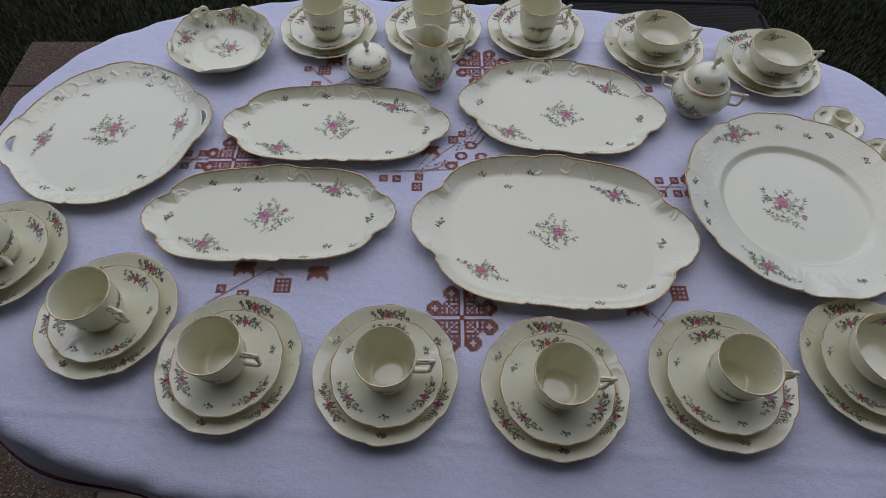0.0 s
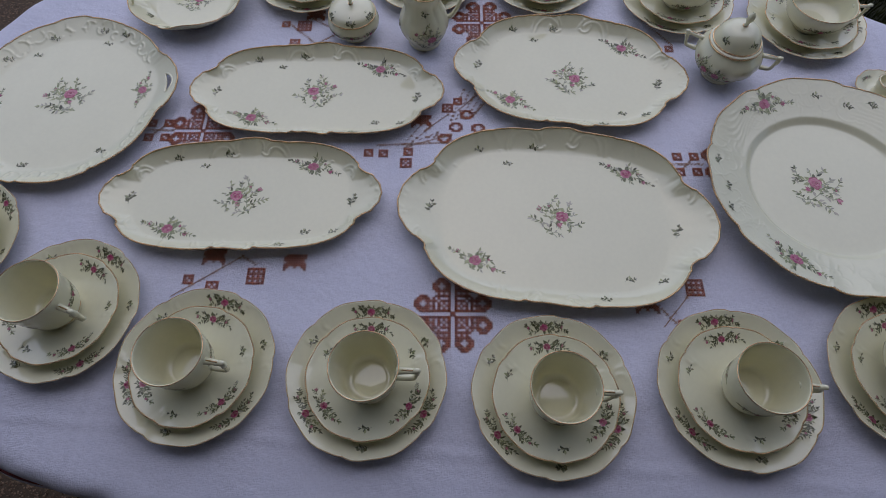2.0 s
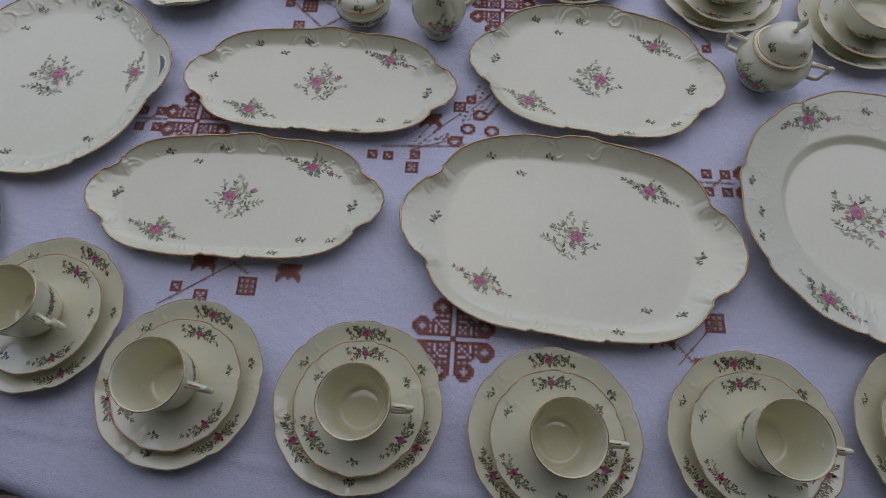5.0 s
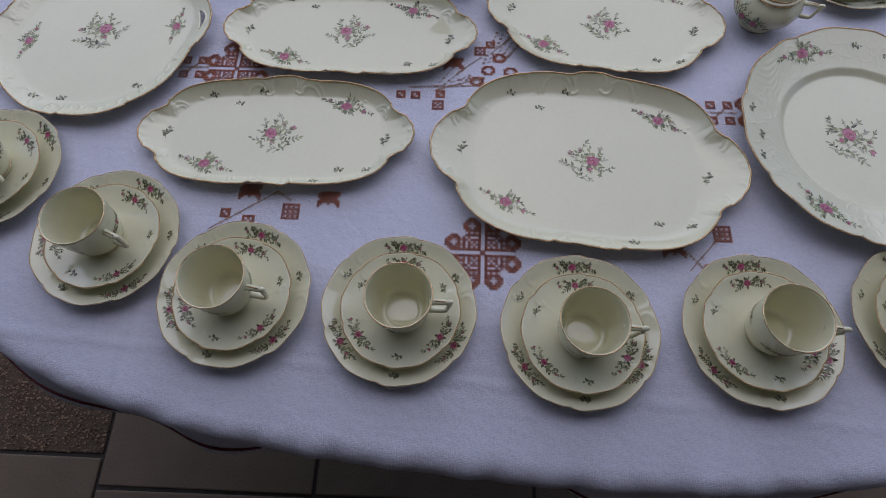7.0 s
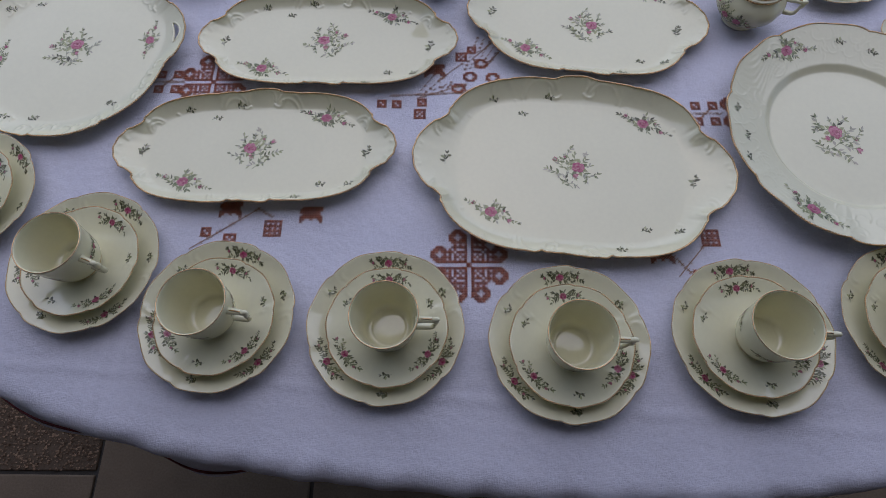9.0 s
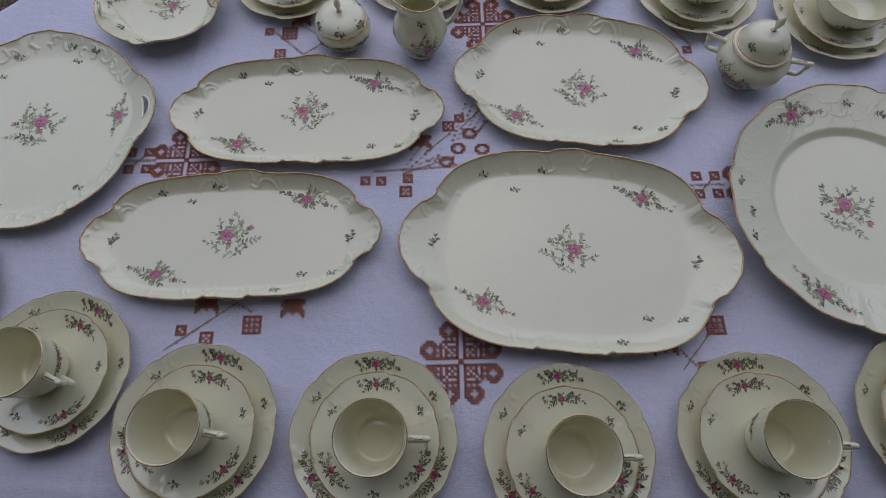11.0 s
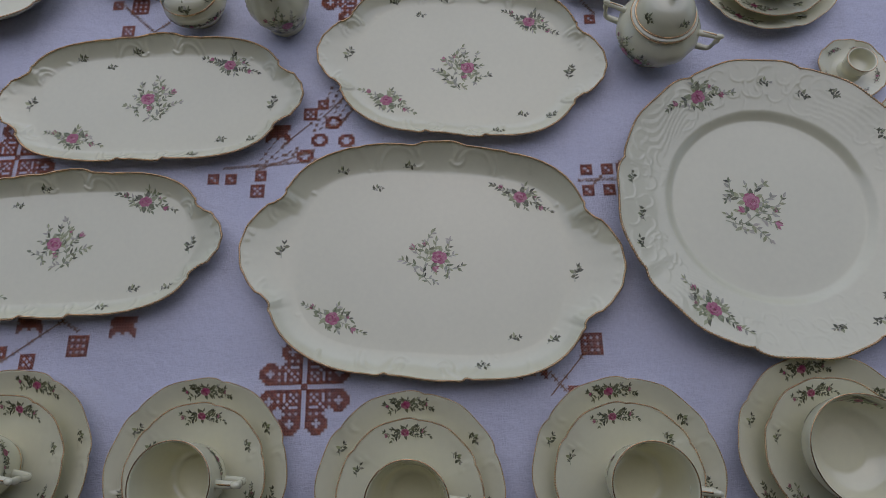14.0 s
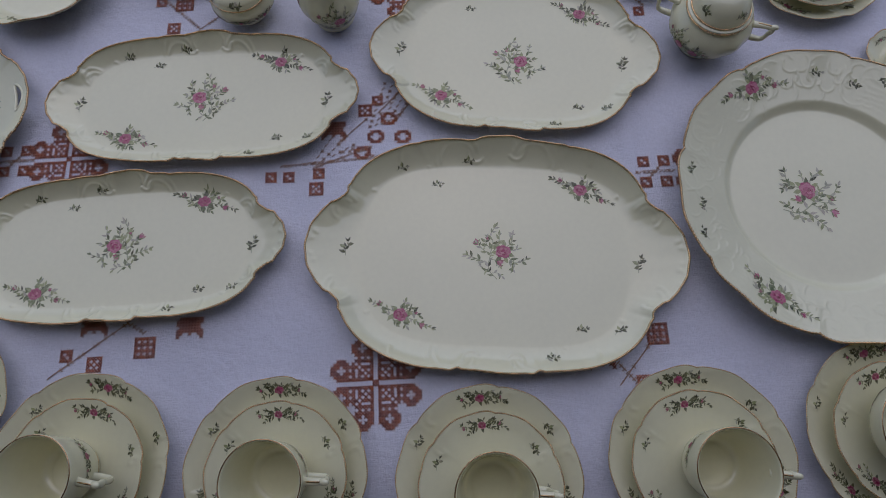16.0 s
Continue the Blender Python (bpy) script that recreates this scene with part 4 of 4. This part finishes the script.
def round_platter(m):
    root = thing("round_platter", m, "large round ivory porcelain platter with embossed rim and gilt edge", "platter", "serving dishes on the table")
    reach = bracket_outline(0.178, 8, 0.026, 0.45)
    rnd = random.Random(5)
    spots = []
    for k in range(8):
        c = 0.45 + k * math.pi / 4
        for s in (-1, 1):
            spots += [(c + s * 0.085, 0.016, 0.0095, 0.4 + 0.9 * s, 3.6), (c + s * 0.20, 0.020, 0.013, -0.5 + 0.3 * s, 2.8), (c + s * 0.30, 0.034, 0.008, 1.5, 3.4),
                      (c + s * 0.13, 0.038, 0.009, 2.4 - s, 3.2), (c + s * 0.05, 0.030, 0.005, 1.0, 4.0), (c + s * 0.36, 0.014, 0.010, 2.0 + s, 2.6)]
        spots += [(c + rnd.uniform(-0.35, 0.35), rnd.uniform(0.008, 0.05), rnd.uniform(0.004, 0.02), rnd.uniform(0, 6), rnd.uniform(0.8, 2.2)) for _ in range(14)]
    curls = scrolls(reach, 0.01, spots, 0.00036, 0.0010)

    def relief(r, w, s):
        """Curls, and in every other panel long combed waves along the rim."""
        panel = ((w - 0.45) * 4 / math.pi) % 2.0
        inner = np.clip(np.minimum(panel - 0.14, 0.86 - panel) * 8, 0, 1) * np.clip((s - 0.18) * 5, 0, 1) * np.clip((0.93 - s) * 8, 0, 1)
        comb = np.sin(2 * math.pi * (r / 0.0068 + 1.5 * np.sin(panel * 4.2 + 40 * r) + 0.9 * np.sin(9 * w + 70 * r))) ** 3
        return curls(r, w, s) * (1 - 0.75 * inner) + 0.00013 * comb * inner
    dish = Dish(reach, lambda w: 0.107 + 0 * w, lambda w: 0.0325 + 0.001 * np.cos(8 * w), 0.008, 1.3, relief, step=0.27)
    part("body", *dish.mesh(760, 56), PORCELAIN, root)
    part("gold_rim", *dish.edge(1800, 300, 0.00150), GOLD, root, "thin beaded gilt edge")
    bouquet(300, 0.048).lay("rose_bouquet", turned(None, dish, -0.014, -0.006, -75, -1), root)
    for k, at in enumerate((116, 234, -6)):
        spray(310 + k, 0.045).lay("rose_spray", round_the_rim(dish, 0.150, at), root)
    for k, (at, rr) in enumerate(((84, 0.152), (66, 0.146), (55, 0.160), (168, 0.160), (184, 0.150), (196, 0.162), (285, 0.150), (300, 0.160), (312, 0.148), (30, 0.155))):
        sprig(320 + k, 0.010).lay("leaf_sprig", round_the_rim(dish, rr, at), root)
    return root


round_platter(pose(0.585, 0.556, LIFT, 0, 0, 0))


def cake_plate(m):
    root = thing("cake_plate", m, "round ivory porcelain cake plate with two pierced grips and rose prints", "plate", "serving dishes on the table")
    reach = tray_outline(0.157, 0.163, 2.0, 0.119, 0.057, 0.068)
    spots = []
    for up in (1, -1):
        for k, w in enumerate(np.linspace(0.42, 2.72, 13)):
            spots += [(up * w, 0.012 + 0.005 * (k % 2), 0.010, 0.5 + k, 3.0), (up * (w + 0.07), 0.022 - 0.004 * (k % 3), 0.006, 2.0 + 1.3 * k, 3.4)]
    dish = Dish(reach, lambda w: 0.126 + 0 * w, lambda w: 0.0225 + 0.001 * np.cos(4 * w), 0.009, 1.5, scrolls(reach, 0.01, spots, 0.0010, 0.0018))
    slot = lambda x, y: ((abs(x) - 0.160 + 1.6 * y * y * 10) / 0.0058) ** 2 + (y / 0.019) ** 2 < 1
    part("body", *dish.mesh(560, 30, hole=slot), PORCELAIN, root)
    part("gold_rim", *dish.edge(1500, 260, 0.00150), GOLD, root, "thin beaded gilt edge")
    for side in (-1, 1):
        line = []
        for k in range(40):
            w = 2 * math.pi * k / 40
            y = 0.019 * math.sin(w)
            x = side * (0.160 - 16 * y * y + 0.0058 * math.cos(w))
            line.append((x, y, dish.at(x, y)[2] - 0.001))
        part("grip_edge", *tube(line, 0.0019, 7, True), PORCELAIN, root)
    bouquet(400, 0.047).lay("rose_bouquet", turned(None, dish, -0.006, 0.008, 20, 1), root)
    spray(410, 0.036).lay("rose_spray", turned(None, dish, -0.112, 0.006, 80), root)
    spray(411, 0.036).lay("rose_spray", turned(None, dish, 0.116, -0.002, 84), root)
    for k, (x, y, t) in enumerate(((-0.098, 0.100, 20), (-0.055, 0.105, 10), (-0.03, 0.135, 0), (0.05, 0.135, 0), (0.055, 0.110, -10), (0.085, 0.118, -20), (-0.05, -0.115, 10), (0.06, -0.11, -5), (-0.09, -0.105, -20))):
        sprig(420 + k, 0.010).lay("leaf_sprig", turned(None, dish, x, y, t), root)
    return root


cake_plate(pose(-0.548, 0.710, LIFT, 0, 0, 11.0))


def handled_bowl(m):
    root = thing("fruit_bowl", m, "shallow ivory porcelain bowl with openwork scroll grips and rose prints", "bowl", "serving dishes on the table")
    lobes = bracket_outline(0.100, 5, 0.05, 0.55)
    reach = lambda w: lobes(w) * (1 - 0.07 * np.sin(w) ** 2)
    dish = Dish(reach, lambda w: 0.062 + 0 * w, lambda w: 0.036 + 0.004 * np.cos(5 * (w - 0.55) + math.pi), 0.008, 1.25,
                scrolls(reach, 0.01, [(0.55 + k * 2 * math.pi / 5 + s * 0.3, 0.014, 0.009, 0.4 + s, 3.0) for k in range(5) for s in (-1, 1)], 0.0010, 0.0024))
    part("body", *dish.mesh(360, 26), PORCELAIN, root)
    part("gold_rim", *dish.edge(900, 150, 0.0011), GOLD, root, "gilt edge")
    for at, big in ((129, 0.95), (58, 0.95), (198, 0.6), (-12, 0.6)):
        w = radians(at)
        r0 = float(reach(np.array([w]))[0])
        grip = []
        for s in (-1, 1):
            line = []
            for k in range(22):
                t = k / 21
                q = 1.5 * math.pi * t
                rad = 0.0125 * big * (1 - 0.55 * t)
                along, up = s * (0.006 * big + rad * math.sin(q)), 0.001 + 0.011 * big - rad * math.cos(q)
                rr = r0 - 0.008 - 0.35 * up
                line.append((rr * math.cos(w) - along * math.sin(w), rr * math.sin(w) + along * math.cos(w), 0.034 + up))
            grip.append((line, s))
        scroll = part("scroll_grip", *tube(grip[0][0], [0.0036 * big] * 22, 8), PORCELAIN, root)
        part("scroll_grip", *tube(grip[1][0], [0.0036 * big] * 22, 8), PORCELAIN, root)
        part("gilt_line", *tube(np.array(grip[0][0]) + (0, 0, 0.0033 * big), [0.0007] * 22, 5), GOLD, scroll, "gilt line on the grip")
    bouquet(500, 0.034).lay("rose_bouquet", turned(None, dish, 0.0, 0.004, 20, 1), root)
    for k, at in enumerate((88, 165, 15)):
        spray(510 + k, 0.03).lay("rose_spray", round_the_rim(dish, 0.080, at), root)
    for k, at in enumerate((215, 250, 290, 325, 125, 50)):
        sprig(520 + k, 0.0095).lay("leaf_sprig", round_the_rim(dish, 0.074, at), root)
    return root


handled_bowl(pose(-0.394, 0.928, LIFT, 0, 0, 0))

# ---------------------------------------------------------------- place settings: plate, saucer and cup
ON_PLATE, ON_SAUCER = 0.0072, 0.0142
plate0 = setting_plate(pose(-0.051, 0.282, LIFT, 0, 0, 0), "ivory porcelain dessert plate with rose sprays on the tablecloth", 600)
saucer0 = saucer(pose(-0.048, 0.279, LIFT + ON_PLATE, 0, 0, 0), "ivory porcelain saucer with rose sprays, standing on a dessert plate", 630)
coffee0 = cup(pose(-0.046, 0.2785, LIFT + ON_SAUCER, 0, 0, -3), "empty ivory porcelain coffee cup with gilt rim on its saucer", 660)
tea0 = cup(pose(0.598, 0.292, LIFT + ON_SAUCER, 0, 0, -12), "wide empty ivory porcelain tea cup with gilt rim on its saucer", 690, tea=True)
SETTINGS = [  # plate x, y, turn; saucer shift x, y; cup shift x, y, handle; tea cup
    (-0.440, 0.366, -28, 0.002, -0.003, -0.004, -0.002, -22, False),
    (-0.258, 0.296, -14, 0.001, -0.004, -0.004, -0.003, -10, False),
    (0.169, 0.263, 3, 0.001, -0.005, 0.003, -0.006, -4, False),
    (0.388, 0.272, 7, -0.002, -0.003, 0.006, -0.004, -8, False),
    (-0.628, 0.463, -45, 0.000, -0.003, 0.000, 0.000, -38, False),
    (-0.198, 0.985, 60, 0.0, -0.009, 0.0, -0.016, 6, False),
    (0.007, 0.985, 60, 0.0, -0.009, 0.0, -0.016, 8, False),
    (0.210, 0.982, 55, 0.0, -0.009, 0.0, -0.016, 8, False),
    (0.434, 0.936, 30, 0.0, -0.010, 0.002, -0.011, 2, True),
    (0.638, 0.880, 25, 0.0, -0.010, 0.002, -0.011, -4, True),
]
for x, y, turn, sx, sy, cx, cy, handle, tea in SETTINGS:
    copy_thing(plate0, pose(x, y, LIFT, 0, 0, turn))
    copy_thing(saucer0, pose(x + sx, y + sy, LIFT + ON_PLATE, 0, 0, turn + 2))
    copy_thing(tea0 if tea else coffee0, pose(x + cx, y + cy, LIFT + ON_SAUCER, 0, 0, handle))
copy_thing(plate0, pose(0.595, 0.290, LIFT, 0, 0, 10))
copy_thing(saucer0, pose(0.594, 0.288, LIFT + ON_PLATE, 0, 0, 14))


# ---------------------------------------------------------------- pots, jug and egg cups
def knob(parent, z, size, lean=0.0):
    prof = [(0.0052, 0), (0.0036, 0.004), (0.0034, 0.007), (0.0062, 0.013), (0.0072, 0.019), (0.0055, 0.026), (0.0025, 0.031), (0.0, 0.0325)]
    v, f = lathe([(r * size, z + q * size) for r, q in prof], 20, lambda x, y, q: (x + lean * (q - z), y, q))
    ob = part("knob", v, f, PORCELAIN, parent)
    ring("gilt_line", 0.0048 * size, z + 0.0015 * size, 0.0006, ob, 24)


def fluted(low, high, ribs=12, depth=0.0007, twist=14.0):
    """Soft slanting ribs round a turned body between two heights."""
    def warp(x, y, z):
        w, r = math.atan2(y, x), math.hypot(x, y)
        k = max(0.0, min(1.0, (z - low) / 0.006, (high - z) / 0.006))
        r2 = r + k * depth * (abs(math.cos(ribs / 2 * w + twist * z * 2)) * 2 - 1.2)
        return (r2 * math.cos(w), r2 * math.sin(w), z)
    return warp


def sugar_bowl(m):
    root = thing("sugar_bowl", m, "lidded ivory porcelain sugar bowl with two angular handles and gilt lines", "sugar bowl")
    wall = [(0.027, 0.0), (0.0285, 0.004), (0.027, 0.009), (0.0375, 0.016), (0.0455, 0.027), (0.0490, 0.038), (0.0475, 0.049), (0.0415, 0.0575), (0.0375, 0.063)]
    fine = [(float(r), float(z)) for r, z in smooth_line(wall, 4)]
    part("body", *lathe([(0, 0.003), (0.022, 0.003)] + fine + [(0.036, 0.063), (0.036, 0.058)], 96, fluted(0.010, 0.052)), PORCELAIN, root)
    ring("gold_rim", 0.0386, 0.0633, 0.0011, root)
    lid = [(0.0380, 0.0638), (0.0384, 0.0655), (0.0345, 0.0672), (0.0325, 0.073), (0.0280, 0.0825), (0.020, 0.0895), (0.010, 0.0925), (0.0, 0.093)]
    top = part("lid", *lathe([(float(r), float(z)) for r, z in smooth_line(lid, 4)], 64), PORCELAIN, root)
    ring("gilt_line", 0.0348, 0.0676, 0.0010, top)
    knob(root, 0.0922, 0.74, 0.10)
    ear(root, 0.0465, 0.0490, 0.054, 0.032, 0.023, 0.0027)
    ear(root, 0.0465, 0.0490, 0.054, 0.032, 0.023, 0.0027, math.pi)
    rad = profile_radius(fine)
    for k, at in enumerate((-100, 95)):
        spray(700 + k, 0.030, True).lay("rose_spray", on_wall(rad, 0.032, at, 0.0008), root)
    bouquet(705, 0.026).lay("rose_bouquet", on_wall(rad, 0.034, -132, 0.0008), root)
    for k, at in enumerate((-125, -40, 60, 140)):
        sprig(710 + k, 0.009).lay("leaf_sprig", on_wall(lambda z: np.interp(z, (0.0672, 0.073, 0.0825, 0.0895), (0.0345, 0.0325, 0.0280, 0.020)), 0.079, at, 0.0006), top)
    return root


sugar_bowl(pose(0.478, 0.778, LIFT, 0, 0, -24))


def lidded_pot(m):
    root = thing("mustard_pot", m, "small round lidded ivory porcelain pot with rose sprays", "pot")
    wall = [(0.026, 0.0), (0.0275, 0.003), (0.0270, 0.005), (0.0355, 0.012), (0.0412, 0.021), (0.0412, 0.029), (0.0385, 0.0355), (0.0372, 0.0385)]
    fine = [(float(r), float(z)) for r, z in smooth_line(wall, 4)]
    part("body", *lathe([(0, 0.003), (0.022, 0.003)] + fine + [(0.034, 0.0385), (0.034, 0.035)], 64), PORCELAIN, root)
    ring("gold_rim", 0.0374, 0.0388, 0.0008, root)
    lid = [(0.0376, 0.0392), (0.0382, 0.0405), (0.0376, 0.0420), (0.0345, 0.0480), (0.0250, 0.0532), (0.011, 0.0560), (0.0, 0.0566)]
    top = part("lid", *lathe([(float(r), float(z)) for r, z in smooth_line(lid, 4)], 64), PORCELAIN, root)
    ring("gilt_line", 0.0381, 0.0406, 0.0007, top)
    knob(root, 0.0568, 0.70)
    rad = profile_radius(fine)
    for k, at in enumerate((-135, -90, -45, 30, 120)):
        rim_spray(730 + k, 0.017).lay("rose_spray", on_wall(rad, 0.023, at), root)
    for k, at in enumerate((-150, -90, -30, 40, 110)):
        sprig(740 + k, 0.010).lay("leaf_sprig", on_wall(lambda z: np.interp(z, (0.0420, 0.0480, 0.0532), (0.0376, 0.0345, 0.0250)), 0.0470, at, 0.0006), top)
    return root


lidded_pot(pose(-0.111, 0.866, LIFT, 0, 0, 0))


def creamer(m):
    root = thing("milk_jug", m, "ivory porcelain milk jug with pulled spout and curled handle", "jug")
    wall = [(0.0245, 0.0), (0.0265, 0.003), (0.0255, 0.007), (0.030, 0.016), (0.0365, 0.030), (0.0390, 0.044), (0.0360, 0.060), (0.0295, 0.074), (0.0262, 0.086), (0.0275, 0.098), (0.0310, 0.108)]
    fine = [(float(r), float(z)) for r, z in smooth_line(wall, 4)]

    wall = [(r, z * 0.94) for r, z in wall]
    fine = [(r, z * 0.94) for r, z in fine]

    ribs = fluted(0.012, 0.090, 12, 0.0006, 10.0)

    def pull(x, y, z):
        x, y, z = ribs(x, y, z)
        w = math.atan2(y, x)
        k = max(0.0, (z - 0.064) / 0.038)
        s = math.exp(-((math.pi - abs(w)) / 0.42) ** 2)
        return (x - 0.018 * s * k ** 1.6, y, z + 0.010 * s * k ** 2 - 0.003 * k * (1 - s) * math.cos(w))
    inner = [(r - 0.0024, z) for r, z in fine if z > 0.012][::-1]
    prof = [(0, 0.003), (0.020, 0.003)] + fine + [(fine[-1][0] - 0.001, 0.1022)] + inner + [(0.02, 0.010), (0.0, 0.009)]
    part("body", *lathe(prof, 96, pull), PORCELAIN, root)
    w = np.linspace(0, 2 * math.pi, 96, endpoint=False)
    line = [pull(0.0302 * math.cos(a), 0.0302 * math.sin(a), 0.1022) for a in w]
    part("gold_rim", *tube(line, 0.0008, 6, True), GOLD, root, "gilt rim")
    h = smooth_line([(0.024, 0, 0.083), (0.038, 0, 0.087), (0.052, 0, 0.090), (0.060, 0, 0.085), (0.057, 0, 0.072), (0.052, 0, 0.060), (0.045, 0, 0.049), (0.036, 0, 0.044)], 5)
    part("handle", *tube(h, [0.0040 - 0.0012 * math.sin(math.pi * i / (len(h) - 1)) for i in range(len(h))], 10, flat=1.3), PORCELAIN, root)
    curl = smooth_line([(0.038, 0, 0.087), (0.046, 0, 0.094), (0.054, 0, 0.094), (0.058, 0, 0.089)], 5)
    part("thumb_curl", *tube(curl, [0.0026] * len(curl), 8, flat=1.2), PORCELAIN, root)
    rad = profile_radius(fine)
    bouquet(760, 0.033).lay("rose_bouquet", on_wall(rad, 0.036, -88, 0.0008), root)
    sprig(770, 0.010).lay("leaf_sprig", on_wall(rad, 0.076, -95), root)
    for k, at in enumerate((180, 20)):
        spray(772 + k, 0.022, True).lay("rose_spray", on_wall(rad, 0.038, at, 0.0008), root)
    return root


creamer(pose(0.006, 0.846, LIFT, 0, 0, 6))


def egg_cup(m, label, seed):
    root = thing("egg_cup", m, label, "egg cup", "egg cups")
    reach = bracket_outline(0.0415, 6, 0.045, 0.2)
    dish = Dish(reach, lambda w: 0.020 + 0 * w, lambda w: 0.0135 + 0.0008 * np.cos(6 * w), 0.0055, 1.3)
    part("saucer", *dish.mesh(160, 14, 0.0026), PORCELAIN, root)
    part("gold_rim", *dish.edge(480, 84, 0.0009), GOLD, root, "gilt edge")
    wall = [(0.0155, 0.005), (0.0135, 0.009), (0.0135, 0.013), (0.0160, 0.020), (0.0172, 0.029), (0.0165, 0.0295), (0.0150, 0.0285), (0.0125, 0.018), (0.0, 0.014)]
    part("cup", *lathe([(float(r), float(z)) for r, z in smooth_line(wall, 3)], 40), PORCELAIN, root)
    ring("gold_rim", 0.0171, 0.0293, 0.0006, root, 48)
    for k, at in enumerate((120, 60, -20, 200, -80)):
        rim_spray(seed + k, 0.0105).lay("leaf_sprig", round_the_rim(dish, 0.031, at), root)
    return root


egg0 = egg_cup(pose(0.719, 0.730, LIFT, 0, 0, 0), "small ivory porcelain egg cup joined to its scalloped saucer", 800)
copy_thing(egg0, pose(0.772, 0.652, LIFT, 0, 0, 40))


# ---------------------------------------------------------------- garden chair behind the table
def garden_chair(m):
    root = thing("garden_chair", m, "black metal garden chair with dark woven mesh seat, behind the table", "chair")
    for s in (-1, 1):
        bm = bmesh.new()
        line = smooth_line([(s * 0.29, -0.24, 0.0), (s * 0.29, -0.23, 0.42), (s * 0.29, -0.19, 0.445), (s * 0.29, 0.20, 0.42), (s * 0.29, 0.27, 0.50), (s * 0.29, 0.36, 0.98)], 6)
        part("side_frame", *tube(line, 0.0125, 10), CHAIR_METAL, root)
        part("leg", *tube([(s * 0.29, 0.17, 0.42), (s * 0.29, 0.30, 0.0)], 0.0125, 10), CHAIR_METAL, root)
    for y, z in ((-0.20, 0.44), (0.21, 0.42), (0.36, 0.98)):
        part("crossbar", *tube([(-0.29, y, z), (0.29, y, z)], 0.0115, 10), CHAIR_METAL, root)

    def weave(name, p0, p1):
        verts, faces = [], []
        p0, p1 = np.array(p0), np.array(p1)
        d = p1 - p0
        up = np.array((0, -d[2], d[1])) / np.linalg.norm(d)
        for k in range(110):  # strands across
            t = (k + 0.5) / 110
            c = p0 + d * t + up * 0.0012 * (k % 2)
            h = d * 0.0034
            b0 = len(verts)
            verts += [c - h + (-0.285, 0, 0), c - h + (0.285, 0, 0), c + h + (0.285, 0, 0), c + h + (-0.285, 0, 0)]
            faces.append((b0, b0 + 1, b0 + 2, b0 + 3))
        for k in range(130):  # strands along
            x = -0.285 + 0.57 * (k + 0.5) / 130
            b0 = len(verts)
            o = up * 0.0006
            verts += [p0 + o + (x - 0.0015, 0, 0), p0 + o + (x + 0.0015, 0, 0), p1 + o + (x + 0.0015, 0, 0), p1 + o + (x - 0.0015, 0, 0)]
            faces.append((b0, b0 + 1, b0 + 2, b0 + 3))
        part(name, verts, faces, CHAIR_MESH, root, "dark woven synthetic mesh", smooth=False)
    weave("seat", (0, -0.20, 0.442), (0, 0.21, 0.424))
    weave("backrest", (0, 0.265, 0.50), (0, 0.36, 0.97))
    return root


garden_chair(pose(0.69, 1.36, 0.0, 0, 0, -2))
